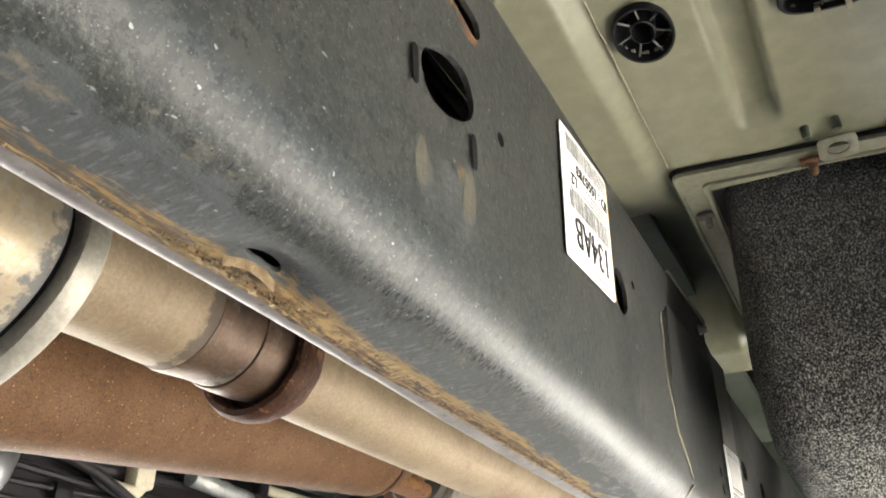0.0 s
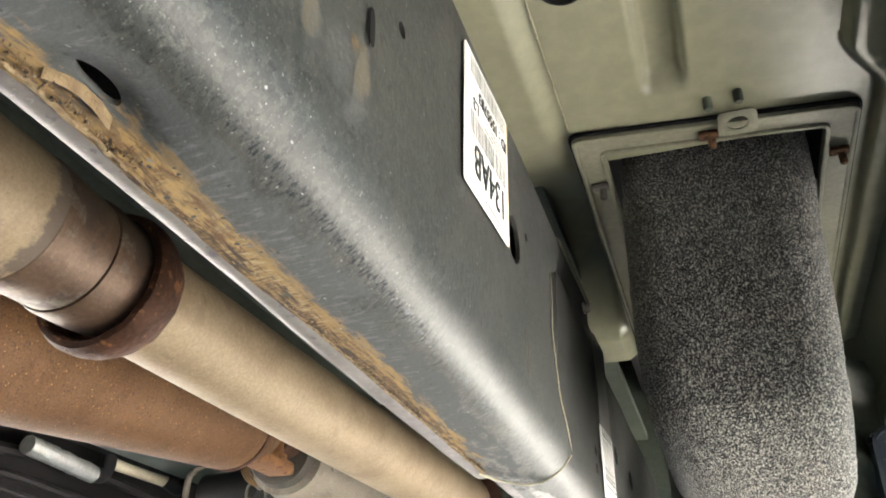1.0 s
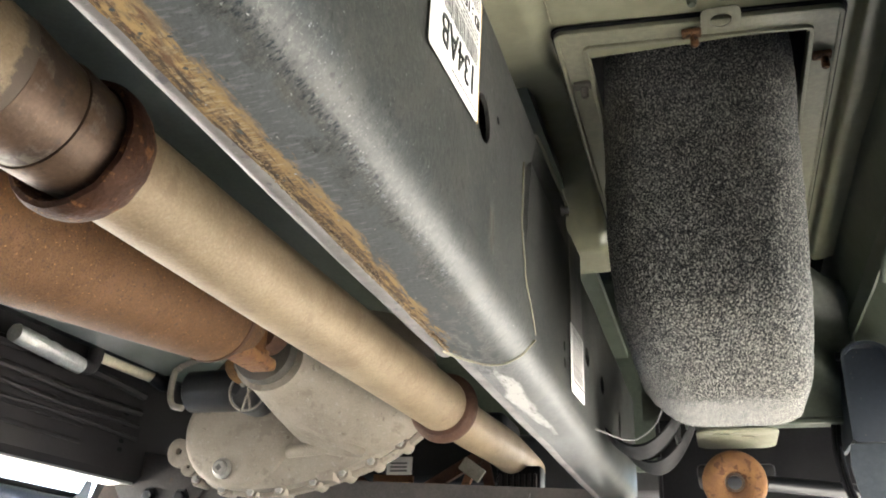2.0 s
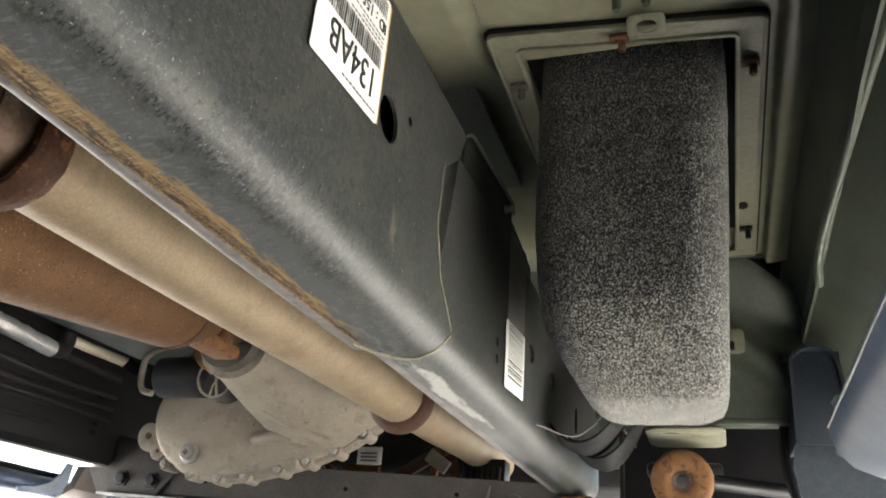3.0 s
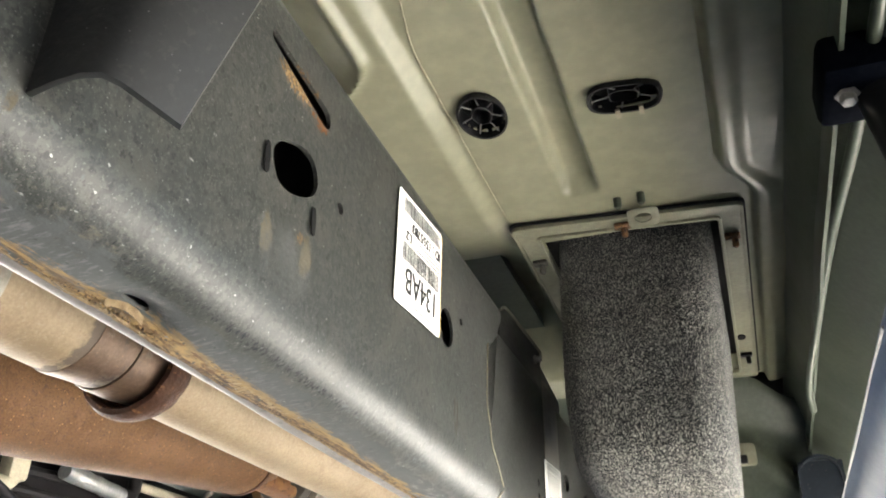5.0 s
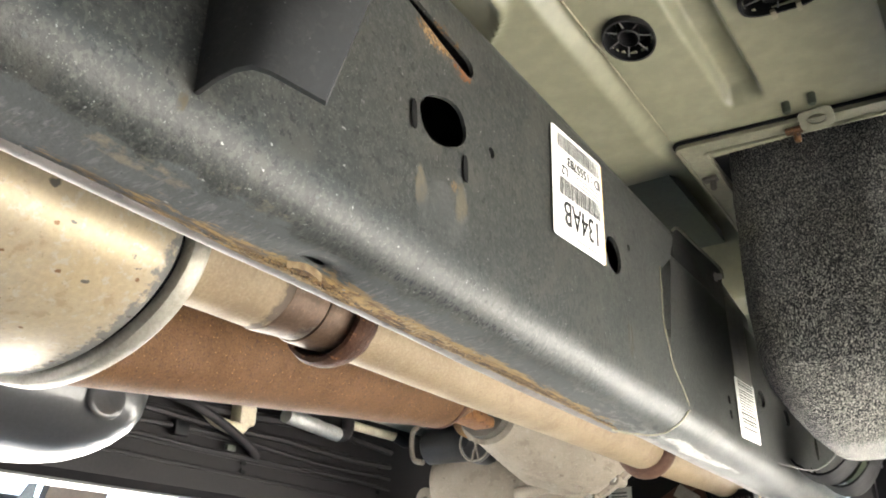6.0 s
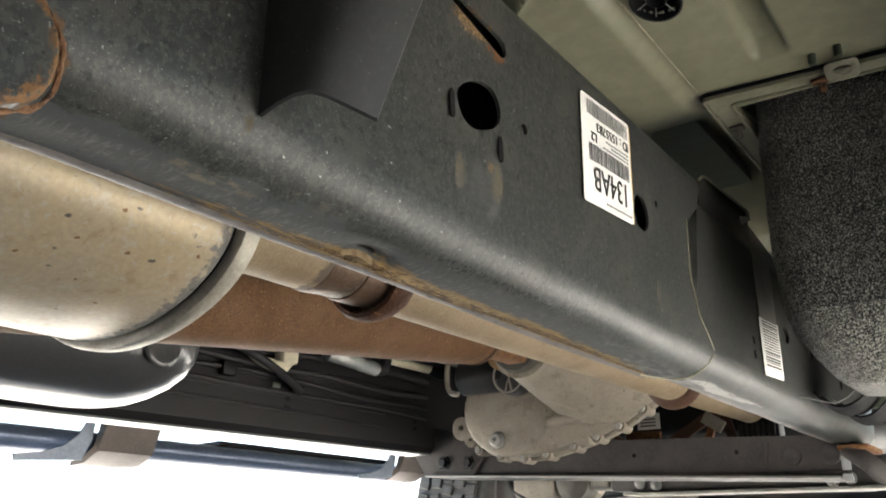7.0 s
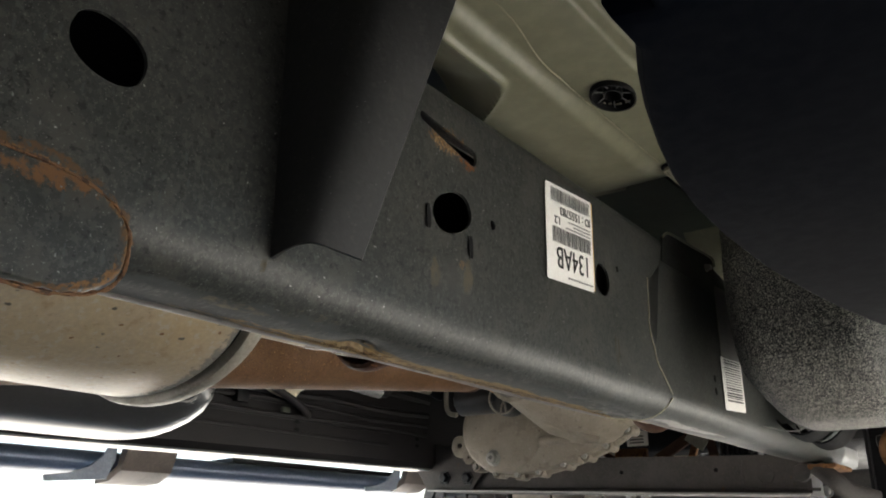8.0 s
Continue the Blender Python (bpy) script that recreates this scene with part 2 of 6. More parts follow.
RUST = (0.14, 0.060, 0.024)
M = dict(
    rail=shade("black_frame_coating", (0.0225, 0.0248, 0.0236), (0.0305, 0.0322, 0.0302), 9, (0.39, 0.50), 0.0, 0.20, 260,
               spots=[((0.043, 0.043, 0.0385), 26, 0.44), ((0.045, 0.046, 0.042), 240, 0.46), ((0.082, 0.081, 0.074), 560, 0.38), ((0.014, 0.0152, 0.0148), 170, 0.40)],
               flecks=[((0.16, 0.16, 0.155), 160, 0.070), ((0.11, 0.11, 0.105), 310, 0.12)], spec=0.25),
    rail_edge=shade("worn_frame_coating", (0.150, 0.138, 0.132), (0.100, 0.090, 0.086), 30, (0.46, 0.60), 0.15, 0.12, 240,
                    spots=[((0.08, 0.074, 0.078), 120, 0.40), ((0.20, 0.19, 0.19), 300, 0.36)]),
    bracket=shade("black_bracket_coating", (0.010, 0.011, 0.013), (0.0145, 0.015, 0.017), 10, (0.30, 0.42), 0.0, 0.08, 240,
                  flecks=[((0.08, 0.08, 0.075), 120, 0.06)], spec=0.5),
    mount_coat=shade("worn_black_mount_coating", (0.016, 0.0165, 0.017), (0.023, 0.0235, 0.0235), 11, (0.36, 0.46), 0.0, 0.12, 250,
                     spots=[((0.034, 0.033, 0.031), 210, 0.40)], flecks=[((0.12, 0.12, 0.115), 150, 0.07)], spec=0.6),
    rust=shade("rust", RUST, (0.21, 0.105, 0.036), 60, (0.8, 0.95), 0.0, 0.6, 400, spots=[((0.09, 0.035, 0.015), 90, 0.42)]),
    dark_rust=shade("dark_rust", (0.085, 0.038, 0.020), (0.055, 0.026, 0.016), 40, (0.7, 0.9), 0.0, 0.5, 300, spots=[((0.15, 0.07, 0.03), 80, 0.36)]),
    brown_rust=shade("brown_rust", (0.115, 0.055, 0.026), (0.17, 0.085, 0.034), 70, (0.8, 0.95), 0.0, 0.7, 420, spots=[((0.05, 0.026, 0.015), 150, 0.45)]),
    tan_rust=shade("tan_rust_scale", (0.20, 0.145, 0.075), (0.085, 0.052, 0.026), 210, (0.8, 0.95), 0.0, 0.6, 420),
    flange_rust=shade("dark_red_rust", (0.058, 0.024, 0.012), (0.036, 0.016, 0.010), 45, (0.6, 0.8), 0.0, 0.6, 260, spots=[((0.16, 0.075, 0.030), 110, 0.40), ((0.028, 0.017, 0.013), 60, 0.38)], spec=0.15),
    crossbeam=shade("dusty_crossmember_paint", (0.066, 0.059, 0.055), (0.046, 0.042, 0.040), 14, (0.5, 0.65), 0.0, 0.15, 240, spots=[((0.11, 0.096, 0.082), 200, 0.36), ((0.095, 0.060, 0.036), 46, 0.33)]),
    flake=flake_material(),
    shaft=shade("rusted_shaft_steel", (0.118, 0.054, 0.015), (0.080, 0.036, 0.010), 14, (0.7, 0.9), 0.0, 0.35, 420,
                spots=[((0.125, 0.058, 0.023), 55, 0.42), ((0.070, 0.033, 0.015), 170, 0.40), ((0.15, 0.072, 0.026), 330, 0.40), ((0.050, 0.023, 0.010), 640, 0.42)], flecks=[((0.32, 0.17, 0.060), 150, 0.14), ((0.035, 0.018, 0.010), 210, 0.16)]),
    pipe=shade("heat_tinted_exhaust_steel", (0.275, 0.208, 0.130), (0.215, 0.158, 0.095), 16, (0.55, 0.68), 0.12, 0.25, 330,
               spots=[((0.235, 0.172, 0.106), 34, 0.42), ((0.30, 0.235, 0.155), 190, 0.38), ((0.19, 0.14, 0.09), 420, 0.36)]),
    pipe_brown=shade("browned_exhaust_steel", (0.125, 0.078, 0.048), (0.075, 0.046, 0.031), 22, (0.42, 0.6), 0.4, 0.25, 260,
                     spots=[((0.165, 0.135, 0.105), 16, 0.42), ((0.075, 0.052, 0.040), 38, 0.42), ((0.19, 0.115, 0.06), 260, 0.33)]),
    muffler=shade("aluminized_muffler_steel", (0.35, 0.280, 0.175), (0.315, 0.285, 0.235), 5, (0.38, 0.5), 0.3, 0.1, 240,
                  spots=[((0.30, 0.235, 0.15), 60, 0.38), ((0.38, 0.34, 0.27), 130, 0.42), ((0.27, 0.215, 0.14), 210, 0.36)]),
    rim=shade("grey_muffler_seam", (0.36, 0.34, 0.29), (0.27, 0.25, 0.21), 25, (0.45, 0.6), 0.5, 0.2, 260),
    cast=shade("dusty_cast_aluminium", (0.30, 0.262, 0.212), (0.235, 0.205, 0.166), 18, (0.55, 0.7), 0.1, 0.2, 500,
               spots=[((0.23, 0.200, 0.160), 26, 0.42), ((0.35, 0.32, 0.275), 150, 0.38), ((0.17, 0.145, 0.112), 70, 0.34)]),
    dark_cast=shade("dark_cast_aluminium", (0.10, 0.09, 0.075), (0.07, 0.064, 0.055), 22, (0.5, 0.65), 0.1, 0.3, 400),
    bright_steel=shade("bright_zinc_steel", (0.38, 0.37, 0.34), (0.30, 0.29, 0.27), 40, (0.35, 0.5), 0.4, 0.1, 300),
    grey_plastic=shade("grey_plastic", (0.10, 0.10, 0.098), (0.075, 0.075, 0.074), 30, (0.45, 0.6), 0.0, 0.1, 300),
    steel=shade("dull_steel", (0.42, 0.41, 0.38), (0.32, 0.31, 0.29), 40, (0.35, 0.5), 0.8, 0.1, 300),
    black=shade("black_plastic", (0.006, 0.006, 0.007), (0.010, 0.010, 0.011), 20, (0.4, 0.55), 0.0, 0.1, 300, spec=0.2),
    # rubber, and flat black that paints the shade in slits, holes and grooves
    hole_black=shade("rubber_and_shade_black", (0.005, 0.005, 0.006), (0.008, 0.008, 0.008), 20, (0.6, 0.8), 0.0, 0.1, 300, spec=0.1),
    tank=shade("black_tank_coating", (0.035, 0.036, 0.038), (0.045, 0.044, 0.043), 6, (0.26, 0.36), 0.0, 0.05, 200, coat=0.2),
    floor=shade("sage_primer_paint", (0.186, 0.183, 0.124), (0.180, 0.177, 0.121), 5, (0.33, 0.38), 0.0, 0.001, 50, coat=0.08),
    flange=shade("grey_green_flange_paint", (0.185, 0.181, 0.130), (0.160, 0.158, 0.116), 14, (0.4, 0.55), 0.0, 0.1, 200),
    # sill green, also used to put shade into the outrigger's colour
    sill=shade("green_sill_and_shade_paint", (0.060, 0.071, 0.052), (0.052, 0.062, 0.046), 6, (0.35, 0.5), 0.0, 0.06, 160),
    sealer=shade("seam_sealer", (0.26, 0.245, 0.17), (0.19, 0.165, 0.12), 60, (0.6, 0.8), 0.0, 0.5, 300),
    # near-black navy: shade under the board is put into the paint
    navy=shade("shaded_navy_step_paint", (0.0010, 0.0018, 0.0040), (0.0014, 0.0022, 0.0045), 8, (0.6, 0.7), 0.0, 0.02, 200, spec=0.01),
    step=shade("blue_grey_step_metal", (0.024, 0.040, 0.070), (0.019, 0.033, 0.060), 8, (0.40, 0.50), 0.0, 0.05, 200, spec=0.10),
    # lighter copy of the step metal: daylight on the far board is in the colour
    step_lit=shade("lit_blue_step_metal", (0.12, 0.15, 0.21), (0.09, 0.115, 0.17), 8, (0.25, 0.38), 0.3, 0.05, 200),
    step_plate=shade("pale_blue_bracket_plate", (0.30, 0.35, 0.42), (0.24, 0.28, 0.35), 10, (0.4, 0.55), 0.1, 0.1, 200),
    step_arm=shade("brown_grey_bracket_arm", (0.13, 0.10, 0.085), (0.09, 0.075, 0.065), 14, (0.45, 0.6), 0.1, 0.15, 200),
    harness=shade("dark_harness_tape", (0.016, 0.015, 0.017), (0.028, 0.025, 0.024), 30, (0.45, 0.65), 0.0, 0.3, 200, spec=0.3),
    cream=shade("cream_connector_plastic", (0.62, 0.56, 0.42), (0.52, 0.46, 0.34), 30, (0.45, 0.6), 0.0, 0.1, 200),
    silver=shade("silver_heat_sleeve", (0.62, 0.62, 0.60), (0.5, 0.5, 0.48), 40, (0.3, 0.45), 0.6, 0.3, 260),
    paper=shade("white_label_paper", (0.80, 0.79, 0.76), (0.76, 0.75, 0.72), 30, (0.45, 0.55), 0.0, 0.03, 300),
    dull_paper=shade("dulled_label_paper", (0.22, 0.21, 0.18), (0.17, 0.16, 0.14), 30, (0.5, 0.6), 0.0, 0.05, 300),
    ink=shade("black_label_ink", (0.02, 0.02, 0.022), (0.03, 0.03, 0.03), 60, (0.5, 0.6), 0.0, 0.02, 300),
    grey_ink=shade("grey_label_ink", (0.16, 0.16, 0.16), (0.12, 0.12, 0.12), 60, (0.5, 0.6), 0.0, 0.02, 300),
    adhesive=shade("yellowed_label_edge", (0.50, 0.33, 0.10), (0.42, 0.27, 0.08), 60, (0.5, 0.6), 0.0, 0.05, 300),
    tyre=shade("dusty_tyre_rubber", (0.11, 0.107, 0.10), (0.075, 0.072, 0.068), 20, (0.7, 0.85), 0.0, 0.3, 300),
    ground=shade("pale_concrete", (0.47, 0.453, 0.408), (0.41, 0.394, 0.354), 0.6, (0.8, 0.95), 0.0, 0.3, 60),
    # darker copy of the bracket plate, holding the near side's shade
    near_plate=shade("shaded_bracket_plate", (0.075, 0.088, 0.105), (0.055, 0.066, 0.082), 10, (0.35, 0.5), 0.1, 0.1, 200),
    near_arm=shade("blue_black_bracket_paint", (0.017, 0.023, 0.033), (0.022, 0.029, 0.040), 9, (0.4, 0.52), 0.0, 0.08, 200, flecks=[((0.16, 0.15, 0.13), 90, 0.07)]),
    dark_wall=shade("dark_blocker_wall", (0.045, 0.050, 0.043), (0.036, 0.040, 0.035), 0.9, (0.75, 0.9), 0.0, 0.4, 70),
    dark_ground=shade("dark_ground_sheet", (0.045, 0.045, 0.046), (0.06, 0.058, 0.055), 0.8, (0.8, 0.95), 0.0, 0.4, 90),
    # darker copy of the rail coating, with the shade put into the colour
    far_rail=shade("shaded_black_frame_coating", (0.0075, 0.0068, 0.0078), (0.013, 0.0115, 0.012), 12, (0.45, 0.6), 0.0, 0.15, 240, spec=0.28),
    body=shade("blue_body_paint", (0.03, 0.055, 0.11), (0.032, 0.058, 0.115), 4, (0.2, 0.25), 0.2, 0.0, 100, coat=0.8),
    foil=shade("crumpled_clear_film", (0.42, 0.45, 0.48), (0.22, 0.25, 0.28), 40, (0.12, 0.25), 0.5, 0.6, 120),
    wire=shade("copper_brown_wire", (0.42, 0.25, 0.10), (0.25, 0.13, 0.06), 60, (0.4, 0.6), 0.0, 0.1, 300),
)


DARK_RUST = (0.10, 0.055, 0.026)
DUST = (0.078, 0.069, 0.050)
m_ = M["rail"]
stain(m_, DUST, (0.0, -0.166, 0.566), (0.05, 0.012, 0.024), 55, 0.60)
stain(m_, DUST, (0.0, -0.124, 0.570), (0.05, 0.013, 0.026), 55, 0.58)
stain(m_, (0.048, 0.049, 0.047), (0.0, -0.145, 0.556), (0.05, 0.06, 0.045), 30, 0.50)
stain(m_, (0.17, 0.11, 0.05), (0.0, -0.130, 0.579), (0.05, 0.012, 0.010), 160, 0.50)
# scuffed grey under side
stain(m_, (0.062, 0.067, 0.068), (-0.036, -0.40, 0.502), (0.040, 1.4, 0.018), 95, 0.63, (1, 0.40, 1))
stain(m_, (0.098, 0.103, 0.104), (-0.034, -0.25, 0.502), (0.030, 0.9, 0.014), 420, 0.44, (0.25, 1, 1), turn=20)
stain(m_, (0.13, 0.118, 0.09), (-0.026, -0.33, 0.504), (0.014, 0.09, 0.020), 110, 0.46, (1, 0.6, 1))
# rust creeping from the weld seam
stain(m_, (0.19, 0.130, 0.064), (-0.050, -0.06, 0.502), (0.026, 0.52, 0.016), 150, 0.56, (1, 0.22, 1))
stain(m_, (0.24, 0.155, 0.060), (-0.0500, -0.06, 0.502), (0.019, 0.52, 0.014), 330, 0.58, (1, 0.14, 1))
stain(m_, (0.085, 0.056, 0.030), (-0.050, -0.06, 0.502), (0.017, 0.52, 0.012), 420, 0.56, (1, 0.12, 1))
stain(m_, (0.19, 0.125, 0.052), (-0.048, -0.09, 0.502), (0.017, 0.34, 0.012), 620, 0.52, (0.22, 1, 1), turn=28)
stain(m_, (0.27, 0.21, 0.12), (-0.047, -0.12, 0.502), (0.014, 0.22, 0.012), 700, 0.46, (0.18, 1, 1), turn=24)
stain(m_, (0.045, 0.030, 0.020), (-0.051, -0.06, 0.502), (0.013, 0.54, 0.010), 520, 0.50, (1, 0.13, 1))
stain(m_, (0.15, 0.108, 0.058), (-0.044, -0.175, 0.503), (0.020, 0.085, 0.02), 330, 0.53, (1, 0.2, 1))
stain(m_, DARK_RUST, (-0.047, -0.16, 0.503), (0.014, 0.11, 0.02), 380, 0.47, (1, 0.3, 1))
stain(m_, (0.27, 0.18, 0.075), (-0.046, -0.16, 0.503), (0.016, 0.10, 0.02), 300, 0.47, (1, 0.3, 1))
# rust round the cross tube, the slot and the bracket's foot
stain(m_, (0.085, 0.050, 0.026), (0.005, -0.480, 0.5110), (0.20, 0.073, 0.044), 150, 0.52, (1, 1, 1), 0.80)
stain(m_, (0.15, 0.080, 0.034), (0.005, -0.480, 0.5110), (0.20, 0.067, 0.037), 300, 0.50, (1, 1, 1), 0.86)
stain(m_, (0.13, 0.066, 0.030), (0.006, -0.470, 0.533), (0.05, 0.052, 0.014), 130, 0.52)
stain(m_, (0.055, 0.042, 0.028), (0.0, -0.148, 0.680), (0.05, 0.048, 0.016), 140, 0.56)
stain(m_, (0.15, 0.092, 0.042), (0.0, -0.148, 0.680), (0.05, 0.052, 0.022), 190, 0.53)
stain(m_, (0.25, 0.17, 0.085), (0.0, -0.150, 0.676), (0.05, 0.046, 0.020), 310, 0.47)
stain(m_, (0.16, 0.070, 0.028), (0.0, -0.122, 0.671), (0.05, 0.022, 0.018), 200, 0.52)
stain(m_, (0.055, 0.046, 0.030), (0.0, -0.331, 0.527), (0.05, 0.006, 0.012), 160, 0.52)
stain(m_, (0.075, 0.066, 0.048), (0.0, 0.145, 0.560), (0.05, 0.012, 0.045), 150, 0.46, (1, 1, 0.2))
inlet_ = M["pipe"].copy()
inlet_.name = "ragged_tan_exhaust_steel"
M["inlet"] = inlet_
stain(inlet_, (0.135, 0.105, 0.08), (-0.262, -0.030, 0.607), (0.12, 0.026, 0.12), 70, 0.66)
# bare grey band beside the muffler's seam
stain(M["muffler"], (0.44, 0.42, 0.37), (-0.34, -0.168, 0.582), (0.4, 0.052, 0.4), 170, 0.44)
stain(M["muffler"], (0.175, 0.172, 0.165), (-0.34, -0.168, 0.582), (0.4, 0.027, 0.4), 130, 0.64)
dashes(M["muffler"], (0.075, 0.072, 0.060), 46, (1, 0.55, 1), (0, 0, 12), 0.13, 0.42)
dashes(M["muffler"], (0.10, 0.095, 0.085), 78, (1, 0.40, 1), (0, 0, -14), 0.11, 0.45)
dashes(M["muffler"], (0.16, 0.085, 0.035), 95, (1, 0.8, 1), (0, 0, 0), 0.15, 0.22)
dashes(m_, (0.17, 0.175, 0.17), 130, (1, 0.40, 1), (8, 0, 0), 0.075, 0.42)
stain(m_, (0.38, 0.37, 0.36), (-0.036, 0.40, 0.509), (0.022, 0.26, 0.010), 60, 0.52, (1, 0.25, 1))
# dark scratch strokes that also paint the dark reflection under the bend
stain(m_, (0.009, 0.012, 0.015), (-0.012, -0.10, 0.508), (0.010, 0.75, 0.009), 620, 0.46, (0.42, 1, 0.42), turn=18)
stain(m_, (0.125, 0.135, 0.14), (-0.011, 0.02, 0.508), (0.014, 0.35, 0.010), 300, 0.42, (1, 0.7, 1))
stain(m_, (0.085, 0.078, 0.062), (-0.014, -0.28, 0.508), (0.012, 0.10, 0.010), 220, 0.44, (1, 0.6, 1))
dashes(m_, (0.17, 0.175, 0.17), 75, (0.25, 1, 1), (0, 0, 35), 0.05, 0.34)
dashes(m_, (0.23, 0.23, 0.22), 80, (1, 1, 1), (0, 0, 0), 0.062, 0.55)
dashes(m_, (0.13, 0.135, 0.13), 150, (1, 1, 0.40), (-35, 0, 0), 0.085, 0.40)
dashes(m_, (0.15, 0.155, 0.15), 190, (1, 0.55, 1), (40, 0, 0), 0.085, 0.35)
dashes(m_, (0.042, 0.047, 0.047), 170, (1, 1, 0.22), (0, 0, 0), 0.16, 0.42)
dashes(m_, (0.050, 0.053, 0.050), 60, (1, 0.7, 0.8), (20, 0, 0), 0.13, 0.20, 0.6, 0.9)


def felt_material(name="speckled_felt", shift=0.0):
    """Pressed black and white fibres: dark fleece with many short pale hairs."""
    m = bpy.data.materials.new(name)
    m.use_nodes = True
    N, L = m.node_tree.nodes, m.node_tree.links
    b = N["Principled BSDF"]
    tc = N.new("ShaderNodeTexCoord")
    cols = []
    hs = []
    for s, lo, hi, st in ((900, 0.572, 0.606, (1, 1, 0.6)), (1600, 0.592, 0.628, (0.6, 1, 1))):
        mp = N.new("ShaderNodeMapping")
        mp.inputs["Scale"].default_value = st
        L.new(tc.outputs["Object"], mp.inputs["Vector"])
        n = N.new("ShaderNodeTexNoise")
        n.inputs["Scale"].default_value, n.inputs["Detail"].default_value, n.inputs["Distortion"].default_value = s, 3.0, 0.6
        L.new(mp.outputs["Vector"], n.inputs["Vector"])
        mott = N.new("ShaderNodeTexNoise")
        mott.inputs["Scale"].default_value, mott.inputs["Detail"].default_value = 60, 4.0
        L.new(tc.outputs["Object"], mott.inputs["Vector"])
        both = N.new("ShaderNodeMath")
        both.operation = "MULTIPLY_ADD"
        both.inputs[1].default_value = 0.06
        L.new(mott.outputs["Fac"], both.inputs[0])
        L.new(n.outputs["Fac"], both.inputs[2])
        r = N.new("ShaderNodeMapRange")
        r.inputs["From Min"].default_value, r.inputs["From Max"].default_value = lo + 0.03 - shift, hi + 0.03 - shift
        L.new(both.outputs["Value"], r.inputs["Value"])
        cols.append(r.outputs["Result"])
        hs.append(n.outputs["Fac"])
    mx = N.new("ShaderNodeMath")
    mx.operation = "MAXIMUM"
    L.new(cols[0], mx.inputs[0])
    L.new(cols[1], mx.inputs[1])
    cr = N.new("ShaderNodeValToRGB")
    cr.color_ramp.elements[0].color = (0.005, 0.006, 0.007, 1)
    cr.color_ramp.elements[1].color = (0.42, 0.405, 0.360, 1)
    L.new(mx.outputs["Value"], cr.inputs["Fac"])
    L.new(cr.outputs["Color"], b.inputs["Base Color"])
    b.inputs["Roughness"].default_value = 0.95
    b.inputs["Sheen Weight"].default_value = 0.2
    bp = N.new("ShaderNodeBump")
    bp.inputs["Strength"].default_value, bp.inputs["Distance"].default_value = 0.8, 0.003
    L.new(hs[0], bp.inputs["Height"])
    L.new(bp.outputs["Normal"], b.inputs["Normal"])
    return m


M["felt"] = felt_material()
# same felt with more pale hairs: light on the lower end put into the colour
M["pale_felt"] = felt_material("pale_lit_felt", 0.012)

# ---- builders ----
HOME = {}


def thing(name, at, label, category, group="", kind=""):
    ob = new(name)
    ob.location = at
    ob.empty_display_size = 0.05
    HOME[ob] = Vector(at)
    return tagged(ob, label, category, group, kind)


def mesh_of(bm, name):
    bmesh.ops.recalc_face_normals(bm, faces=bm.faces)
    me = bpy.data.meshes.new(name)
    bm.to_mesh(me)
    bm.free()
    return me


def part(name, bm, material, parent=None, label="", smooth=40):
    """Links a bmesh (in world places) as one mesh object, alone or under a thing or part."""
    me = bm if isinstance(bm, bpy.types.Mesh) else mesh_of(bm, name)
    me.materials.clear()
    me.materials.append(M[material] if isinstance(material, str) else material)
    co = np.empty(len(me.vertices) * 3, dtype=np.float32)
    me.vertices.foreach_get("co", co)
    co = co.reshape(-1, 3)
    c = Vector([float(v) for v in (co.min(0) + co.max(0)) / 2])
    me.transform(Matrix.Translation(-c))
    if smooth:
        me.polygons.foreach_set("use_smooth", [True] * len(me.polygons))
        me.set_sharp_from_angle(angle=radians(smooth))
    ob = new(name, me)
    HOME[ob] = c
    if parent is None:
        ob.location = c
    else:
        ob.parent = parent
        ob.location = c - HOME[parent]
    if label:
        tagged(ob, label)
    return ob


def box(x0, x1, y0, y1, z0, z1, bev=0.0, seg=2, turn=None):
    bm = bmesh.new()
    bmesh.ops.create_cube(bm, size=1)
    c = Vector(((x0 + x1) / 2, (y0 + y1) / 2, (z0 + z1) / 2))
    bmesh.ops.scale(bm, vec=(x1 - x0, y1 - y0, z1 - z0), verts=bm.verts)
    if bev:
        bmesh.ops.bevel(bm, geom=bm.edges[:], offset=bev, segments=seg, affect="EDGES", profile=0.5)
    bm.transform(Matrix.Translation(c) @ (turn or Matrix.Identity(4)))
    return bm


def join(*bms):
    out = bmesh.new()
    for b in bms:
        me = bpy.data.meshes.new("tmp")
        b.to_mesh(me)
        b.free()
        out.from_mesh(me)
        bpy.data.meshes.remove(me)
    return out


def rings(loops, closed=True, caps=True):
    """Skins a list of equal-length point loops."""
    bm = bmesh.new()
    rows = [[bm.verts.new(p) for p in loop] for loop in loops]
    n = len(rows[0])
    for a, b in zip(rows, rows[1:]):
        for i in range(n if closed else n - 1):
            j = (i + 1) % n
            bm.faces.new((a[i], a[j], b[j], b[i]))
    if caps and closed:
        bm.faces.new(rows[0][::-1])
        bm.faces.new(rows[-1])
    return bm


